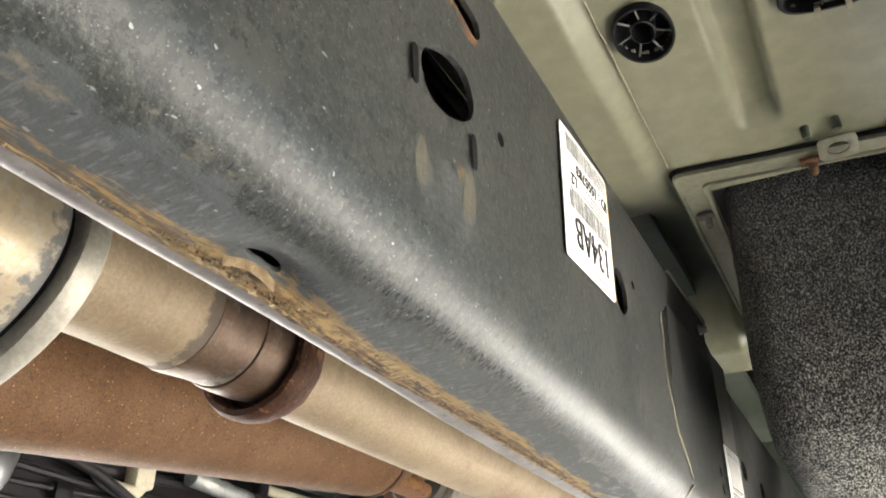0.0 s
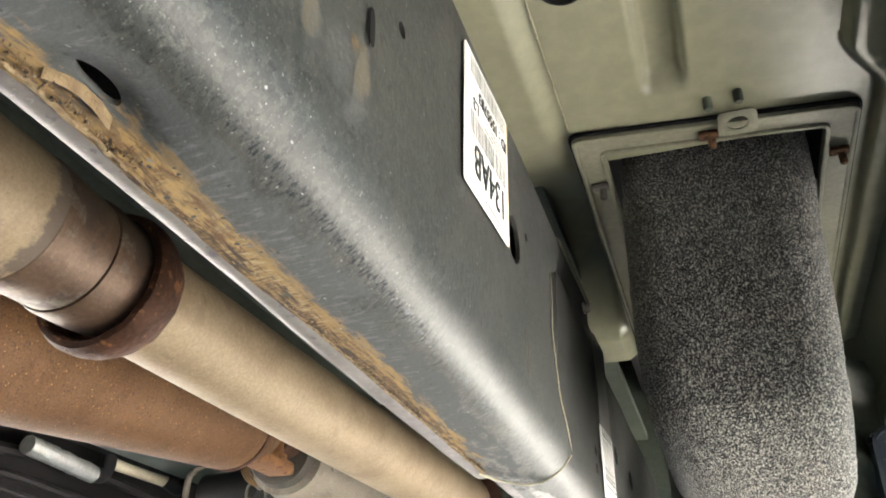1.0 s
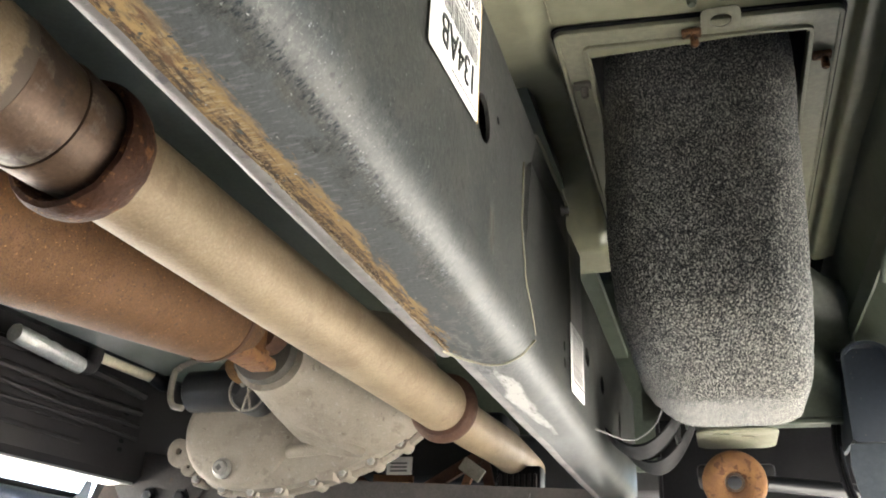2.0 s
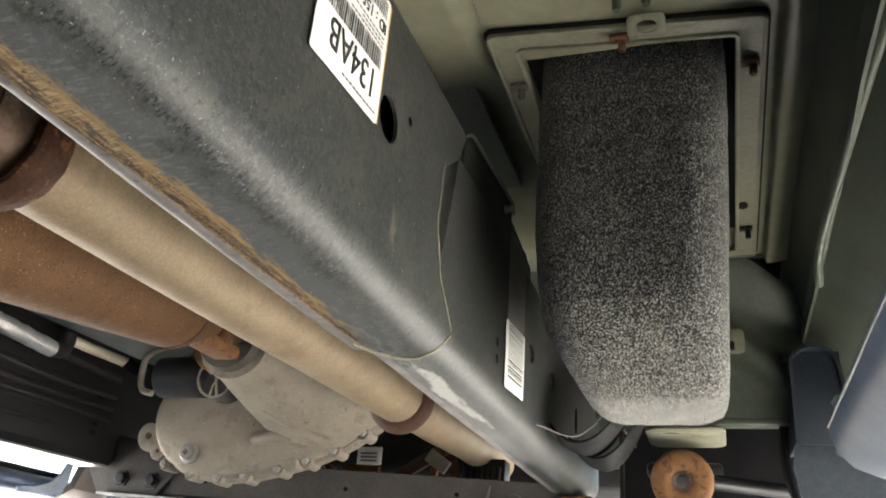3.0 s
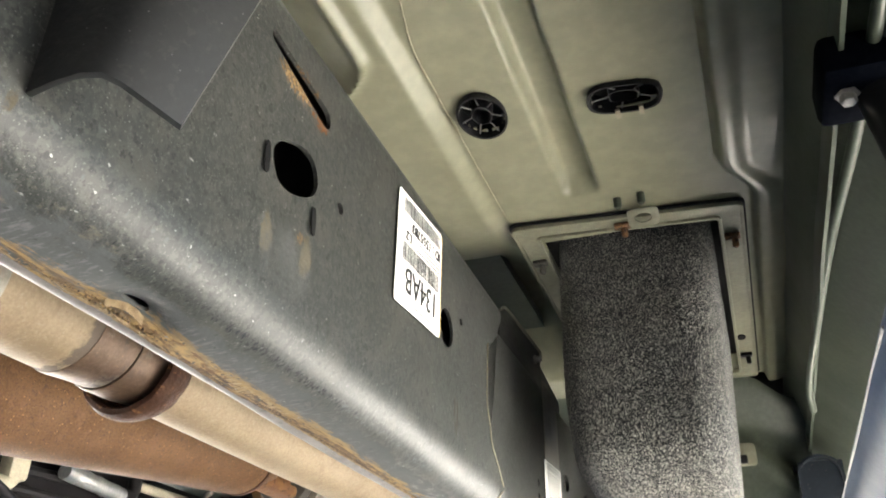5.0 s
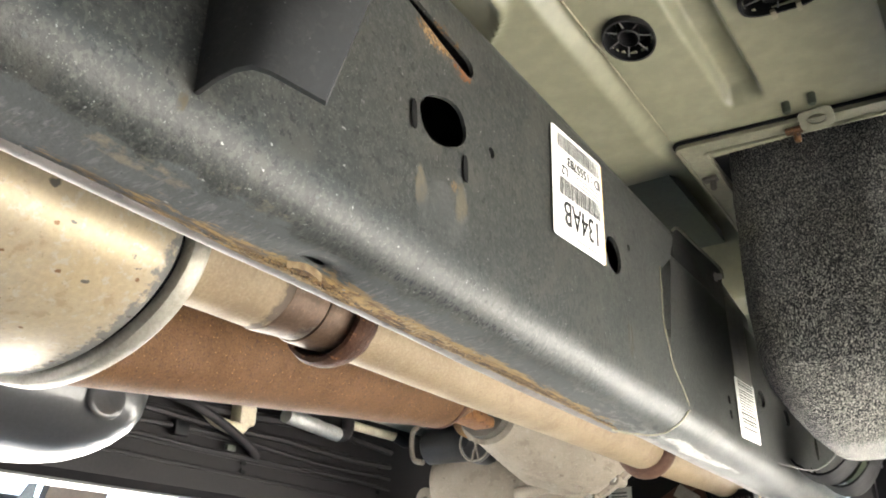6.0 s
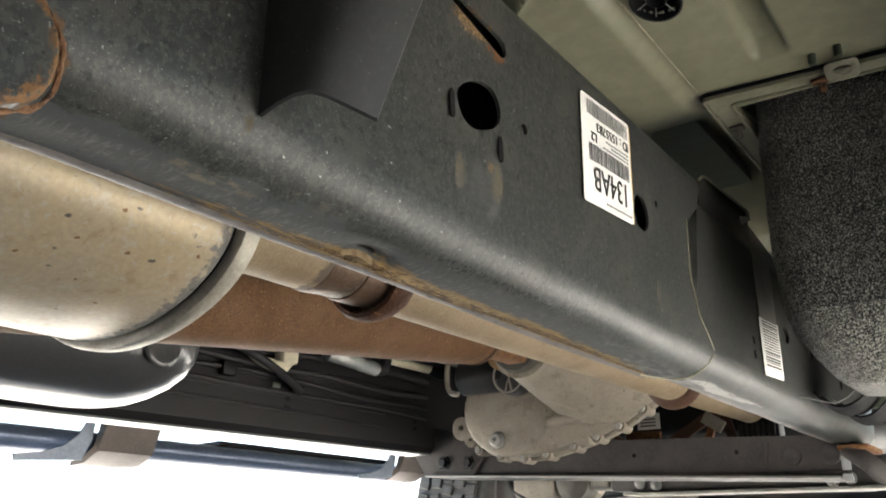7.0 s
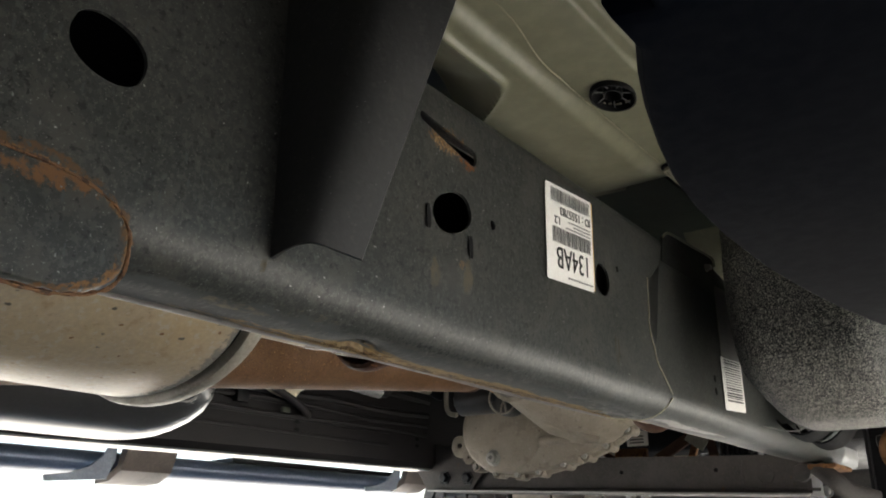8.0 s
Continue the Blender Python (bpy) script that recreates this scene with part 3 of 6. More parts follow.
def smooth_line(pts, steps=8):
    """Catmull-Rom through the points."""
    p = [Vector(q) for q in pts]
    p = [p[0] * 2 - p[1]] + p + [p[-1] * 2 - p[-2]]
    out = []
    for i in range(1, len(p) - 2):
        for k in range(steps):
            t = k / steps
            a, b, c, d = p[i - 1], p[i], p[i + 1], p[i + 2]
            out.append(0.5 * (2 * b + (c - a) * t + (2 * a - 5 * b + 4 * c - d) * t * t + (3 * b - a - 3 * c + d) * t ** 3))
    out.append(p[-2])
    return out


def tube(pts, r, seg=14, steps=8, wobble=0.0, flat=1.0):
    line = smooth_line(pts, steps) if steps else [Vector(q) for q in pts]
    side = None
    loops = []
    for i, q in enumerate(line):
        d = (line[min(i + 1, len(line) - 1)] - line[max(i - 1, 0)]).normalized()
        if side is None:
            side = d.orthogonal().normalized()
        side = (side - d * side.dot(d)).normalized()
        up = d.cross(side)
        rad = r(i / (len(line) - 1)) if callable(r) else r
        loop = []
        for k in range(seg):
            a = 2 * math.pi * k / seg
            rr = rad * (1 + (wobble * noise.noise(q * 260 + Vector((k, 0, 0))) if wobble else 0))
            loop.append(q + side * math.cos(a) * rr + up * math.sin(a) * rr * flat)
        loops.append(loop)
    return rings(loops)


def lathe(profile, centre, axis="y", seg=40, tilt=None, caps=True):
    """Turns (radius, along) pairs round an axis through centre."""
    loops = []
    for r, h in profile:
        loop = []
        for k in range(seg):
            a = 2 * math.pi * k / seg
            u, v = r * math.cos(a), r * math.sin(a)
            loop.append(Vector({"y": (u, h, v), "x": (h, u, v), "z": (u, v, h)}[axis]))
        loops.append(loop)
    bm = rings(loops, caps=caps)
    bm.transform(Matrix.Translation(centre) @ (tilt or Matrix.Identity(4)))
    return bm


def plate(outline, holes, thick, m, bev=0.0):
    """A flat plate with holes in its own xy plane, thickness along z, laid at m."""
    cu = bpy.data.curves.new("tmp", "CURVE")
    cu.dimensions, cu.fill_mode, cu.extrude, cu.bevel_depth, cu.bevel_resolution = "2D", "BOTH", thick / 2 - bev, bev, 1
    for loop in [outline, *holes]:
        sp = cu.splines.new("POLY")
        sp.points.add(len(loop) - 1)
        for q, (u, v) in zip(sp.points, loop):
            q.co = (u, v, 0, 1)
        sp.use_cyclic_u = True
    ob = new("tmp", cu)
    dg = bpy.context.evaluated_depsgraph_get()
    me = bpy.data.meshes.new_from_object(ob.evaluated_get(dg))
    bpy.data.objects.remove(ob)
    bpy.data.curves.remove(cu)
    bm = bmesh.new()
    bm.from_mesh(me)
    bpy.data.meshes.remove(me)
    bmesh.ops.remove_doubles(bm, verts=bm.verts, dist=1e-5)
    bm.transform(m)
    return bm


def oval(cx, cy, a, b, turn=0.0, n=28, power=2.0):
    out = []
    for k in range(n):
        t = 2 * math.pi * k / n
        c, s = math.cos(t), math.sin(t)
        u = a * math.copysign(abs(c) ** (2 / power), c)
        v = b * math.copysign(abs(s) ** (2 / power), s)
        q = radians(turn)
        out.append((cx + u * math.cos(q) - v * math.sin(q), cy + u * math.sin(q) + v * math.cos(q)))
    return out


def rounded(u0, u1, v0, v1, r, n=5):
    out = []
    for cu, cv, a0 in ((u1 - r, v1 - r, 0), (u0 + r, v1 - r, 90), (u0 + r, v0 + r, 180), (u1 - r, v0 + r, 270)):
        for k in range(n + 1):
            a = radians(a0 + 90 * k / n)
            out.append((cu + r * math.cos(a), cv + r * math.sin(a)))
    return out


def side_on(x):
    """Lays a plate's xy plane on the plane of that x: its x runs along y, its y along z, its front faces outboard."""
    return Matrix(((0, 0, 1, x), (1, 0, 0, 0), (0, 1, 0, 0), (0, 0, 0, 1)))


def cut(bm, cutters, name):
    """Takes the cutters' shapes out of a closed mesh."""
    a = new("tmp", mesh_of(bm, name))
    b = new("tmp", mesh_of(join(*cutters), "tmp"))
    mod = a.modifiers.new("cut", "BOOLEAN")
    mod.operation, mod.solver, mod.object = "DIFFERENCE", "EXACT", b
    me = bpy.data.meshes.new_from_object(a.evaluated_get(bpy.context.evaluated_depsgraph_get()))
    for o in (a, b):
        d = o.data
        bpy.data.objects.remove(o)
        bpy.data.meshes.remove(d)
    return me


def bolt(name, at, axis, r, h, parent, material="steel", label=""):
    bm = lathe([(r * 1.5, 0), (r * 1.5, h * 0.25), (r, h * 0.25), (r, h * 0.9), (r * 0.8, h)], (0, 0, 0), "z", 6)
    m = Vector(axis).to_track_quat("Z", "Y").to_matrix().to_4x4()
    bm.transform(Matrix.Translation(at) @ m)
    return part(name, bm, material, parent, label, smooth=20)

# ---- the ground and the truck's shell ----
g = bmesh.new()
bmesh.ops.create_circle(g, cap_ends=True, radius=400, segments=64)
tagged(part("ground", g, "ground", None, "pale sunlit concrete ground around the added dark sheet", smooth=0), category="ground", kind="structure")

# unseen dark sheet, outlined to weaken bounce from below and from the rear
tagged(part("pavement", plate([(-60, -120), (60, -120), (60, -0.02), (0.42, -0.02), (0.42, 2.9), (-1.15, 2.9), (-1.15, -0.90), (-60, -0.90)], [], 0.05, Matrix.Translation((0, 0, -0.019))), "dark_ground", None, "unseen dark ground sheet added to cut the light bounced up", smooth=0), category="pavement", kind="structure")


# unseen plain walls added to block light from behind and beside the bed
tagged(part("blocker_wall_rear", box(-3.4, 1.75, -4.6, -4.4, -0.05, 2.8, 0.02), "dark_wall", None, "unseen dark wall added to block light behind the truck"), category="wall", kind="structure")
tagged(part("blocker_wall_side", box(1.55, 1.75, -4.4, -0.40, -0.05, 2.8, 0.02), "dark_wall", None, "unseen dark wall added to block light beside the truck's bed"), category="wall", kind="structure")

# ---- near chassis rail ----
TOP, BOT = 0.729, 0.505


def channel(face, top, bottom, inner, t, r, arc=7):
    """Section of a pressed channel that opens inboard, as (x, z) points of a closed loop."""
    outer = [(inner, top), (face - r * 0.5, top)]
    outer += [(face - r * 0.5 + r * 0.5 * math.sin(a), top - r * 0.5 + r * 0.5 * math.cos(a)) for a in [math.pi / 2 * k / 3 for k in (1, 2, 3)]]
    outer += [(face, bottom + r + (top - r * 1.5 - bottom) * (1 - k / 6)) for k in range(1, 6)]
    outer += [(face - r + r * math.cos(a), bottom + r - r * math.sin(a)) for a in [math.pi / 2 * k / arc for k in range(arc + 1)]]
    outer += [(face - r - (face - r - inner) * k / 4, bottom) for k in (1, 2, 3, 4)]
    n = len(outer)
    back = []
    for i in range(n):
        a, b = Vector(outer[max(i - 1, 0)]), Vector(outer[min(i + 1, n - 1)])
        d = (b - a).normalized()
        back.append((outer[i][0] + d.y * t, outer[i][1] - d.x * t))
    return outer + back[::-1], n


def sleeve_end(z):
    """Where the rear channel ends, by height."""
    pts = [(0.50, 0.262), (0.515, 0.282), (0.530, 0.286), (0.545, 0.268), (0.562, 0.247), (0.60, 0.231), (0.660, 0.236), (0.672, 0.246), (0.676, 0.268), (0.70, 0.290), (0.74, 0.293)]
    for (a, ya), (b, yb) in zip(pts, pts[1:]):
        if z <= b:
            return ya + (yb - ya) * max(0, (z - a)) / (b - a)
    return pts[-1][1]


def long_slot(a, ra, b, rb):
    """Outline of a slot between two round ends of different size."""
    turn = math.atan2(b[1] - a[1], b[0] - a[0])
    ends = ((b, rb, turn - math.pi / 2), (a, ra, turn + math.pi / 2))
    return [(c[0] + r * math.cos(t0 + math.pi * k / 9), c[1] + r * math.sin(t0 + math.pi * k / 9)) for c, r, t0 in ends for k in range(10)]


def rear_channel():
    loop, n = channel(0.0, TOP, BOT, -0.056, 0.0028, 0.032)
    rows = []
    steps = 150
    for k in range(steps + 1):
        row = []
        for i, (x, z) in enumerate(loop):
            end = sleeve_end(z) - max(0.0, (-0.030 - x)) * 1.1
            y = -1.30 + (end + 1.30) * (1 - (1 - k / steps) ** 1.4)
            dent = 0.0011 * noise.noise(Vector((x * 9, y * 9, z * 9))) + 0.0003 * noise.noise(Vector((x * 40, y * 40, z * 40)))
            if z < 0.53:
                # hammered waves along the lower bend, and the pressed dimple round the drain hole
                dent += 0.0005 * noise.noise(Vector((y * 30, x * 50, 3.0)))
                q = math.hypot((y + 0.205) / 0.021, (x + 0.0375) / 0.0115)
                dent += 0.0075 * math.exp(-q * q)
            if z > TOP - 0.02:
                dent *= 0.3
            row.append(Vector((x - (dent if z > 0.51 else dent * 0.3), y, z + (dent if z < 0.53 else 0))))
        rows.append(row)
    body = rings(rows)
    cutters = []
    for outline in (
        long_slot((-0.182, 0.6890), 0.0040, (-0.1165, 0.6775), 0.0078),
        oval(-0.1435, 0.6195, 0.0265, 0.0165, 24, 28, 2.4),
        oval(-0.086, 0.626, 0.0042, 0.0042, 0, 12),
        oval(0.1205, 0.629, 0.0165, 0.0170, 0, 24),
        oval(0.158, 0.650, 0.0035, 0.0035, 0, 10),
        oval(-0.4455, 0.6145, 0.0225, 0.0180, -12, 28, 2.3),
        oval(-0.4815, 0.535, 0.0085, 0.0055, 0, 16),
        oval(-0.60, 0.62, 0.028, 0.018, 0, 24),
    ):
        cutters.append(plate(outline, [], 0.05, side_on(0)))
    cutters.append(plate(oval(-0.0405, -0.207, 0.0034, 0.0105, 6, 20), [], 0.06, Matrix.Translation((0, 0, 0.505))))
    return cut(body, cutters, "outer_channel")


rail = thing("chassis_rail", (-0.03, -0.1, BOT), "black coated steel truck frame rail with rusty seam and punched holes", "chassis rail")
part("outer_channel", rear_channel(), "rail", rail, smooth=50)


def sweep_y(loop, y0, y1, steps, wave=0.0):
    rows = []
    for k in range(steps + 1):
        y = y0 + (y1 - y0) * k / steps
        rows.append([Vector((x + wave * noise.noise(Vector((x * 12, y * 10, z * 12))), y, z + wave * noise.noise(Vector((x * 12, y * 10, z * 12 + 7))))) for x, z in loop])
    return rings(rows)


mirror = [(-0.0548, TOP - 0.006), (-0.058, TOP - 0.006), (-0.0655, TOP - 0.014), (-0.0660, BOT + 0.010), (-0.0655, BOT + 0.004), (-0.0635, BOT + 0.0008), (-0.0600, BOT - 0.0010), (-0.0530, BOT - 0.0009), (-0.0515, BOT + 0.0002),
          (-0.0530, BOT + 0.0048), (-0.057, BOT + 0.0045), (-0.0615, BOT + 0.010), (-0.0615, TOP - 0.014), (-0.057, TOP - 0.010), (-0.0548, TOP - 0.010)]
part("inner_channel", sweep_y([(x - 0.0006, max(z, BOT + 0.0030)) for x, z in mirror], -1.30, 0.24, 60, 0.0015), "bracket", rail)
worn = [(-0.0672, BOT + 0.012), (-0.0668, BOT + 0.004), (-0.0640, BOT + 0.0004), (-0.0600, BOT - 0.0012), (-0.0560, BOT - 0.0008), (-0.0545, BOT + 0.0004), (-0.0560, BOT + 0.0018), (-0.0600, BOT + 0.0016), (-0.0635, BOT + 0.0030), (-0.0650, BOT + 0.006), (-0.0655, BOT + 0.012)]
part("worn_edge", sweep_y(worn, -1.30, 0.24, 60, 0.0015), "rail_edge", rail, "satin worn lower edge of the inner channel")
front_loop, _ = channel(-0.005, TOP - 0.022, BOT + 0.005, -0.052, 0.0045, 0.030)
front = sweep_y(front_loop, 0.20, 1.16, 70, 0.0012)
front_cut = [plate(oval(y, z, a, b, 0, 16), [], 0.05, side_on(-0.005)) for y, z, a, b in (
    (0.449, 0.575, 0.0045, 0.0055), (0.449, 0.558, 0.0045, 0.0055), (0.605, 0.610, 0.016, 0.011), (0.74, 0.612, 0.017, 0.012), (0.92, 0.60, 0.012, 0.02))]
part("front_channel", cut(front, front_cut, "front_channel"), "rail", rail, smooth=50)
front_in = [(x * 0.93 - 0.001, (z - BOT) * 0.88 + BOT + 0.0055) for x, z in mirror]
part("front_inner_channel", sweep_y(front_in, 0.22, 1.16, 50, 0.001), "rail_edge", rail, "bare bright inner channel")

def bead(pts, r, name, parent, label, n=10, seg=8, material="rust"):
    return part(name, tube(pts, r, seg, n, wobble=0.9), material, parent, label, smooth=60)


seam = [(-0.0535 + 0.0015 * noise.noise(Vector((k * 0.9, 0, 0))), -0.30 + 0.53 * k / 40, BOT + 0.0005) for k in range(41)]
bead(seam, 0.0010, "seam_weld", rail, "flaking rust along the lower weld seam", 8, 8, "tan_rust")
FLAKE = random.Random(11)
flakes = bmesh.new()
for k in range(1500):
    y = -0.28 + 0.50 * FLAKE.random()
    if noise.noise(Vector((y * 22, 5.0, 0))) + 0.35 < FLAKE.random():
        continue
    x = -0.0520 + FLAKE.gauss(0, 0.0013) + (0.004 * FLAKE.random() if -0.24 < y < -0.10 else 0)
    s = FLAKE.uniform(0.0002, 0.00055)
    c = Vector((x, y, BOT - 0.0003))
    low = []
    for q in range(5):
        a = 2 * math.pi * (q + FLAKE.uniform(-0.3, 0.3)) / 5
        low.append(flakes.verts.new(c + Vector((s * 1.5 * math.cos(a), s * 1.0 * math.sin(a), FLAKE.uniform(-0.0002, 0.0002)))))
    top = flakes.verts.new(c + Vector((0, 0, 0.0015)))
    flakes.faces.new(low)
    for q in range(5):
        flakes.faces.new((low[q], low[(q + 1) % 5], top))
tagged(part("rust_crust", flakes, "flake", rail, "loose tan and brown crust of rust", smooth=0), kind="stuff")
sleeve_line = [(0.001, sleeve_end(z), z) for z in (0.545, 0.562, 0.58, 0.60, 0.62, 0.64, 0.66)]
bead([(0.0005, sleeve_end(0.532), 0.532)] + sleeve_line, 0.0006, "sleeve_weld", rail, "thin tan seam where the sleeve ends", 6, 6, "sealer")
bead([(0.0, 0.284, 0.528), (-0.012, 0.276, 0.512), (-0.028, 0.266, 0.504), (-0.045, 0.245, 0.503), (-0.056, 0.225, 0.504)], 0.0008, "sleeve_lip_weld", rail, "tan lower lip of the sleeve", 8, 8, "sealer")

# welded end of a cross tube, wrapped round the rail
collar_rows = []
for k in range(13):
    f = k / 12
    grow = 0.011 * math.sin(min(1, f * 1.5) * math.pi / 2)
    s = 1 - 0.14 * f ** 2
    collar_rows.append([Vector((-0.004 + grow, u, v)) for u, v in oval(-0.480, 0.5110, 0.057 * s, 0.0290 * s, -3, 40, 2.6)])
collar_rows.append([Vector((0.0085, -0.48 + (q.y + 0.48) * 0.5, 0.5105 + (q.z - 0.5105) * 0.5)) for q in collar_rows[-1]])
part("cross_tube_end", rings(collar_rows), "rail", rail, "domed end of a welded cross tube", smooth=60)
ring = [(0.0025, u, v) for u, v in oval(-0.480, 0.5110, 0.0585, 0.0305, -3, 36, 2.6)]
bead(ring + ring[:1], lambda f: 0.0010 + 0.0008 * noise.noise(Vector((f * 40, 2, 0))), "cross_tube_weld", rail, "uneven ring of brown rusted weld", 4, 8, "brown_rust")
part("cross_tube", lathe([(0.027, 0), (0.027, -0.50)], (-0.004, -0.480, 0.512), "x", 28), "rail", rail)
# torn lip of the drain hole
lip_rows = []
for k in range(15):
    u = k / 14
    w = 0.0004 + 0.0015 * math.sin(math.pi * u ** 0.7) ** 0.9 + 0.0004 * noise.noise(Vector((k * 1.7, 0, 4)))
    y_, z_ = -0.2195 + 0.0250 * u, BOT + 0.0010 + 0.0026 * math.sin(math.pi * u)
    x_ = -0.0462 + 0.0022 * (u - 0.5)
    lip_rows.append([Vector((x_, y_, z_ - 0.0012)), Vector((x_ + w * 0.45, y_, z_ - 0.0022)), Vector((x_ + w, y_, z_ + 0.0008)), Vector((x_ + w * 0.9, y_, z_ + 0.0026)), Vector((x_, y_, z_ + 0.0012))])
part("hole_lip", rings(lip_rows), "tan_rust", rail, "torn tan lip bent into the drain hole", smooth=30)

# body mount bracket, a curved flange that stands off the rail's face
low = [(0.0, -0.328), (0.011, -0.3276), (0.021, -0.3262), (0.0280, -0.3232), (0.0320, -0.3175), (0.0362, -0.308), (0.042, -0.294)]
high = [(0.0, -0.328), (0.042, -0.328), (0.080, -0.3275), (0.108, -0.325), (0.121, -0.3175), (0.132, -0.301), (0.146, -0.278)]


def bracket_rows(off):
    """Outboard flare of the bracket, level by level."""
    a = [Vector(p) for p in low]
    b = [Vector(p) for p in high]
    rows = []
    for k in range(15):
        f = k / 14
        row = []
        for i in range(len(low)):
            g = i / (len(low) - 1)
            p = a[i].lerp(b[i], f)
            row.append(Vector((p.x - off[0] * min(1, g * 3), p.y - off[1], 0.532 + 0.266 * f + 0.006 * math.sin(math.pi * g) * (1 - f))))
        rows.append(row)
    return rows


out_rows, in_rows = bracket_rows((0, 0)), bracket_rows((0.0026, -0.0026))
part("mount_bracket", rings([a + b[::-1] for a, b in zip(out_rows, in_rows)]), "mount_coat", rail, "curved black body mount bracket welded to the rail", smooth=60)

for y0, z0, h in ((-0.1765, 0.6065, 0.010), (-0.1205, 0.5965, 0.0095)):
    part("stamped_slit", plate(oval(y0, z0, 0.0026, h, 4, 16, 3), [], 0.0004, side_on(0.0013)), "hole_black", rail, "short dark stamped slit")
# ---- paper labels ----
BARS = random.Random(4)


def text_mesh(words, size, m, stretch=1.0):
    cu = bpy.data.curves.new("tmp", "FONT")
    cu.body, cu.size, cu.extrude = words, size, 0.0002
    cu.align_x = "LEFT"
    ob = new("tmp", cu)
    me = bpy.data.meshes.new_from_object(ob.evaluated_get(bpy.context.evaluated_depsgraph_get()))
    bpy.data.objects.remove(ob)
    bpy.data.curves.remove(cu)
    bm = bmesh.new()
    bm.from_mesh(me)
    bpy.data.meshes.remove(me)
    bmesh.ops.scale(bm, vec=(stretch, 1, 1), verts=bm.verts)
    bm.transform(m)
    return bm


def strip(u0, u1, v0, v1, m):
    bm = bmesh.new()
    q = [bm.verts.new(m @ Vector((u, v, 0))) for u, v in ((u0, v0), (u1, v0), (u1, v1), (u0, v1))]
    bm.faces.new(q)
    return bm


def barcode(u0, u1, v0, v1, m):
    bars, u = [], u0
    while u < u1:
        w = BARS.choice((0.0009, 0.0013, 0.0019))
        bars.append(strip(u, min(u + w, u1), v0, v1, m))
        u += w + BARS.choice((0.0010, 0.0014, 0.0018))
    return join(*bars)


# reading direction runs to the truck's rear with the letters upside down
W, H = 0.095, 0.098
lay = Matrix(((0, 0, 1, 0.0020), (-0.997, -0.030, 0, 0.098), (-0.075, -0.9995, 0, 0.7065), (0, 0, 0, 1)))
sticker = thing("paper_label", (0.002, 0.05, 0.60), "white printed paper barcode label stuck on the frame rail", "label")
part("sheet", plate(rounded(0, W, 0, H, 0.003, 3), [], 0.0006, lay), "paper", sticker, smooth=0)
part("yellowed_edge", plate([(-0.0022, 0.002), (0.0002, 0.001), (0.0002, H - 0.002), (-0.0016, H - 0.001)], [], 0.0005, lay), "adhesive", sticker, "yellowed glue along one edge", smooth=0)
ink = lay @ Matrix.Translation((0, 0, 0.0009))
tagged(part("barcode", barcode(0.006, 0.086, 0.004, 0.018, ink), "ink", sticker, smooth=0), kind="stuff")
part("id_text", text_mesh("ID : 1555783", 0.0125, ink @ Matrix.Translation((0.004, 0.0215, 0)), 0.98), "ink", sticker, smooth=0)
part("code_text", text_mesh("L2", 0.0115, ink @ Matrix.Translation((0.068, 0.033, 0))), "ink", sticker, smooth=0)
for u1_, v0_ in ((0.052, 0.0335), (0.040, 0.037), (0.056, 0.0405)):
    part("small_print", join(*[strip(u, u + 0.004, v0_, v0_ + 0.0017, ink) for u in np.arange(0.006, u1_, 0.0052)]), "grey_ink", sticker, "bars of unreadable small print", smooth=0)
tagged(part("barcode", barcode(0.006, 0.084, 0.044, 0.060, ink), "ink", sticker, smooth=0), kind="stuff")
part("part_code_text", text_mesh("134AB", 0.0305, ink @ Matrix.Translation((0.009, 0.0640, 0)), 0.82), "ink", sticker, smooth=0)
part("small_print", join(*[strip(u, u + 0.004, 0.0915, 0.0935, ink) for u in np.arange(0.005, 0.052, 0.0052)]), "grey_ink", sticker, "bars of unreadable small print", smooth=0)

lay2 = Matrix(((0, 0, 1, -0.0030), (-0.995, 0, 0, 0.558), (-0.06, -1, 0, 0.714), (0, 0, 0, 1)))
second = thing("paper_label", (-0.003, 0.52, 0.54), "narrow barcode label with a dulled upper half on the rail", "label")
part("sheet", plate(rounded(0, 0.084, 0.100, 0.172, 0.003, 3), [], 0.0006, lay2), "paper", second, smooth=0)
part("dulled_half", plate(rounded(0.004, 0.080, 0.0, 0.0995, 0.003, 3), [], 0.0006, lay2), "dull_paper", second, "dulled grey upper half", smooth=0)
ink2 = lay2 @ Matrix.Translation((0, 0, 0.0009))
for v in np.arange(0.008, 0.158, 0.0034):
    part("bar", strip(0.009, 0.075, v, v + BARS.choice((0.0013, 0.0018, 0.0023)), ink2), "ink" if v > 0.1 else "grey_ink", second, smooth=0)

# ---- cab floor ----


def ease(f):
    f = max(0.0, min(1.0, f))
    return f * f * (3 - 2 * f)


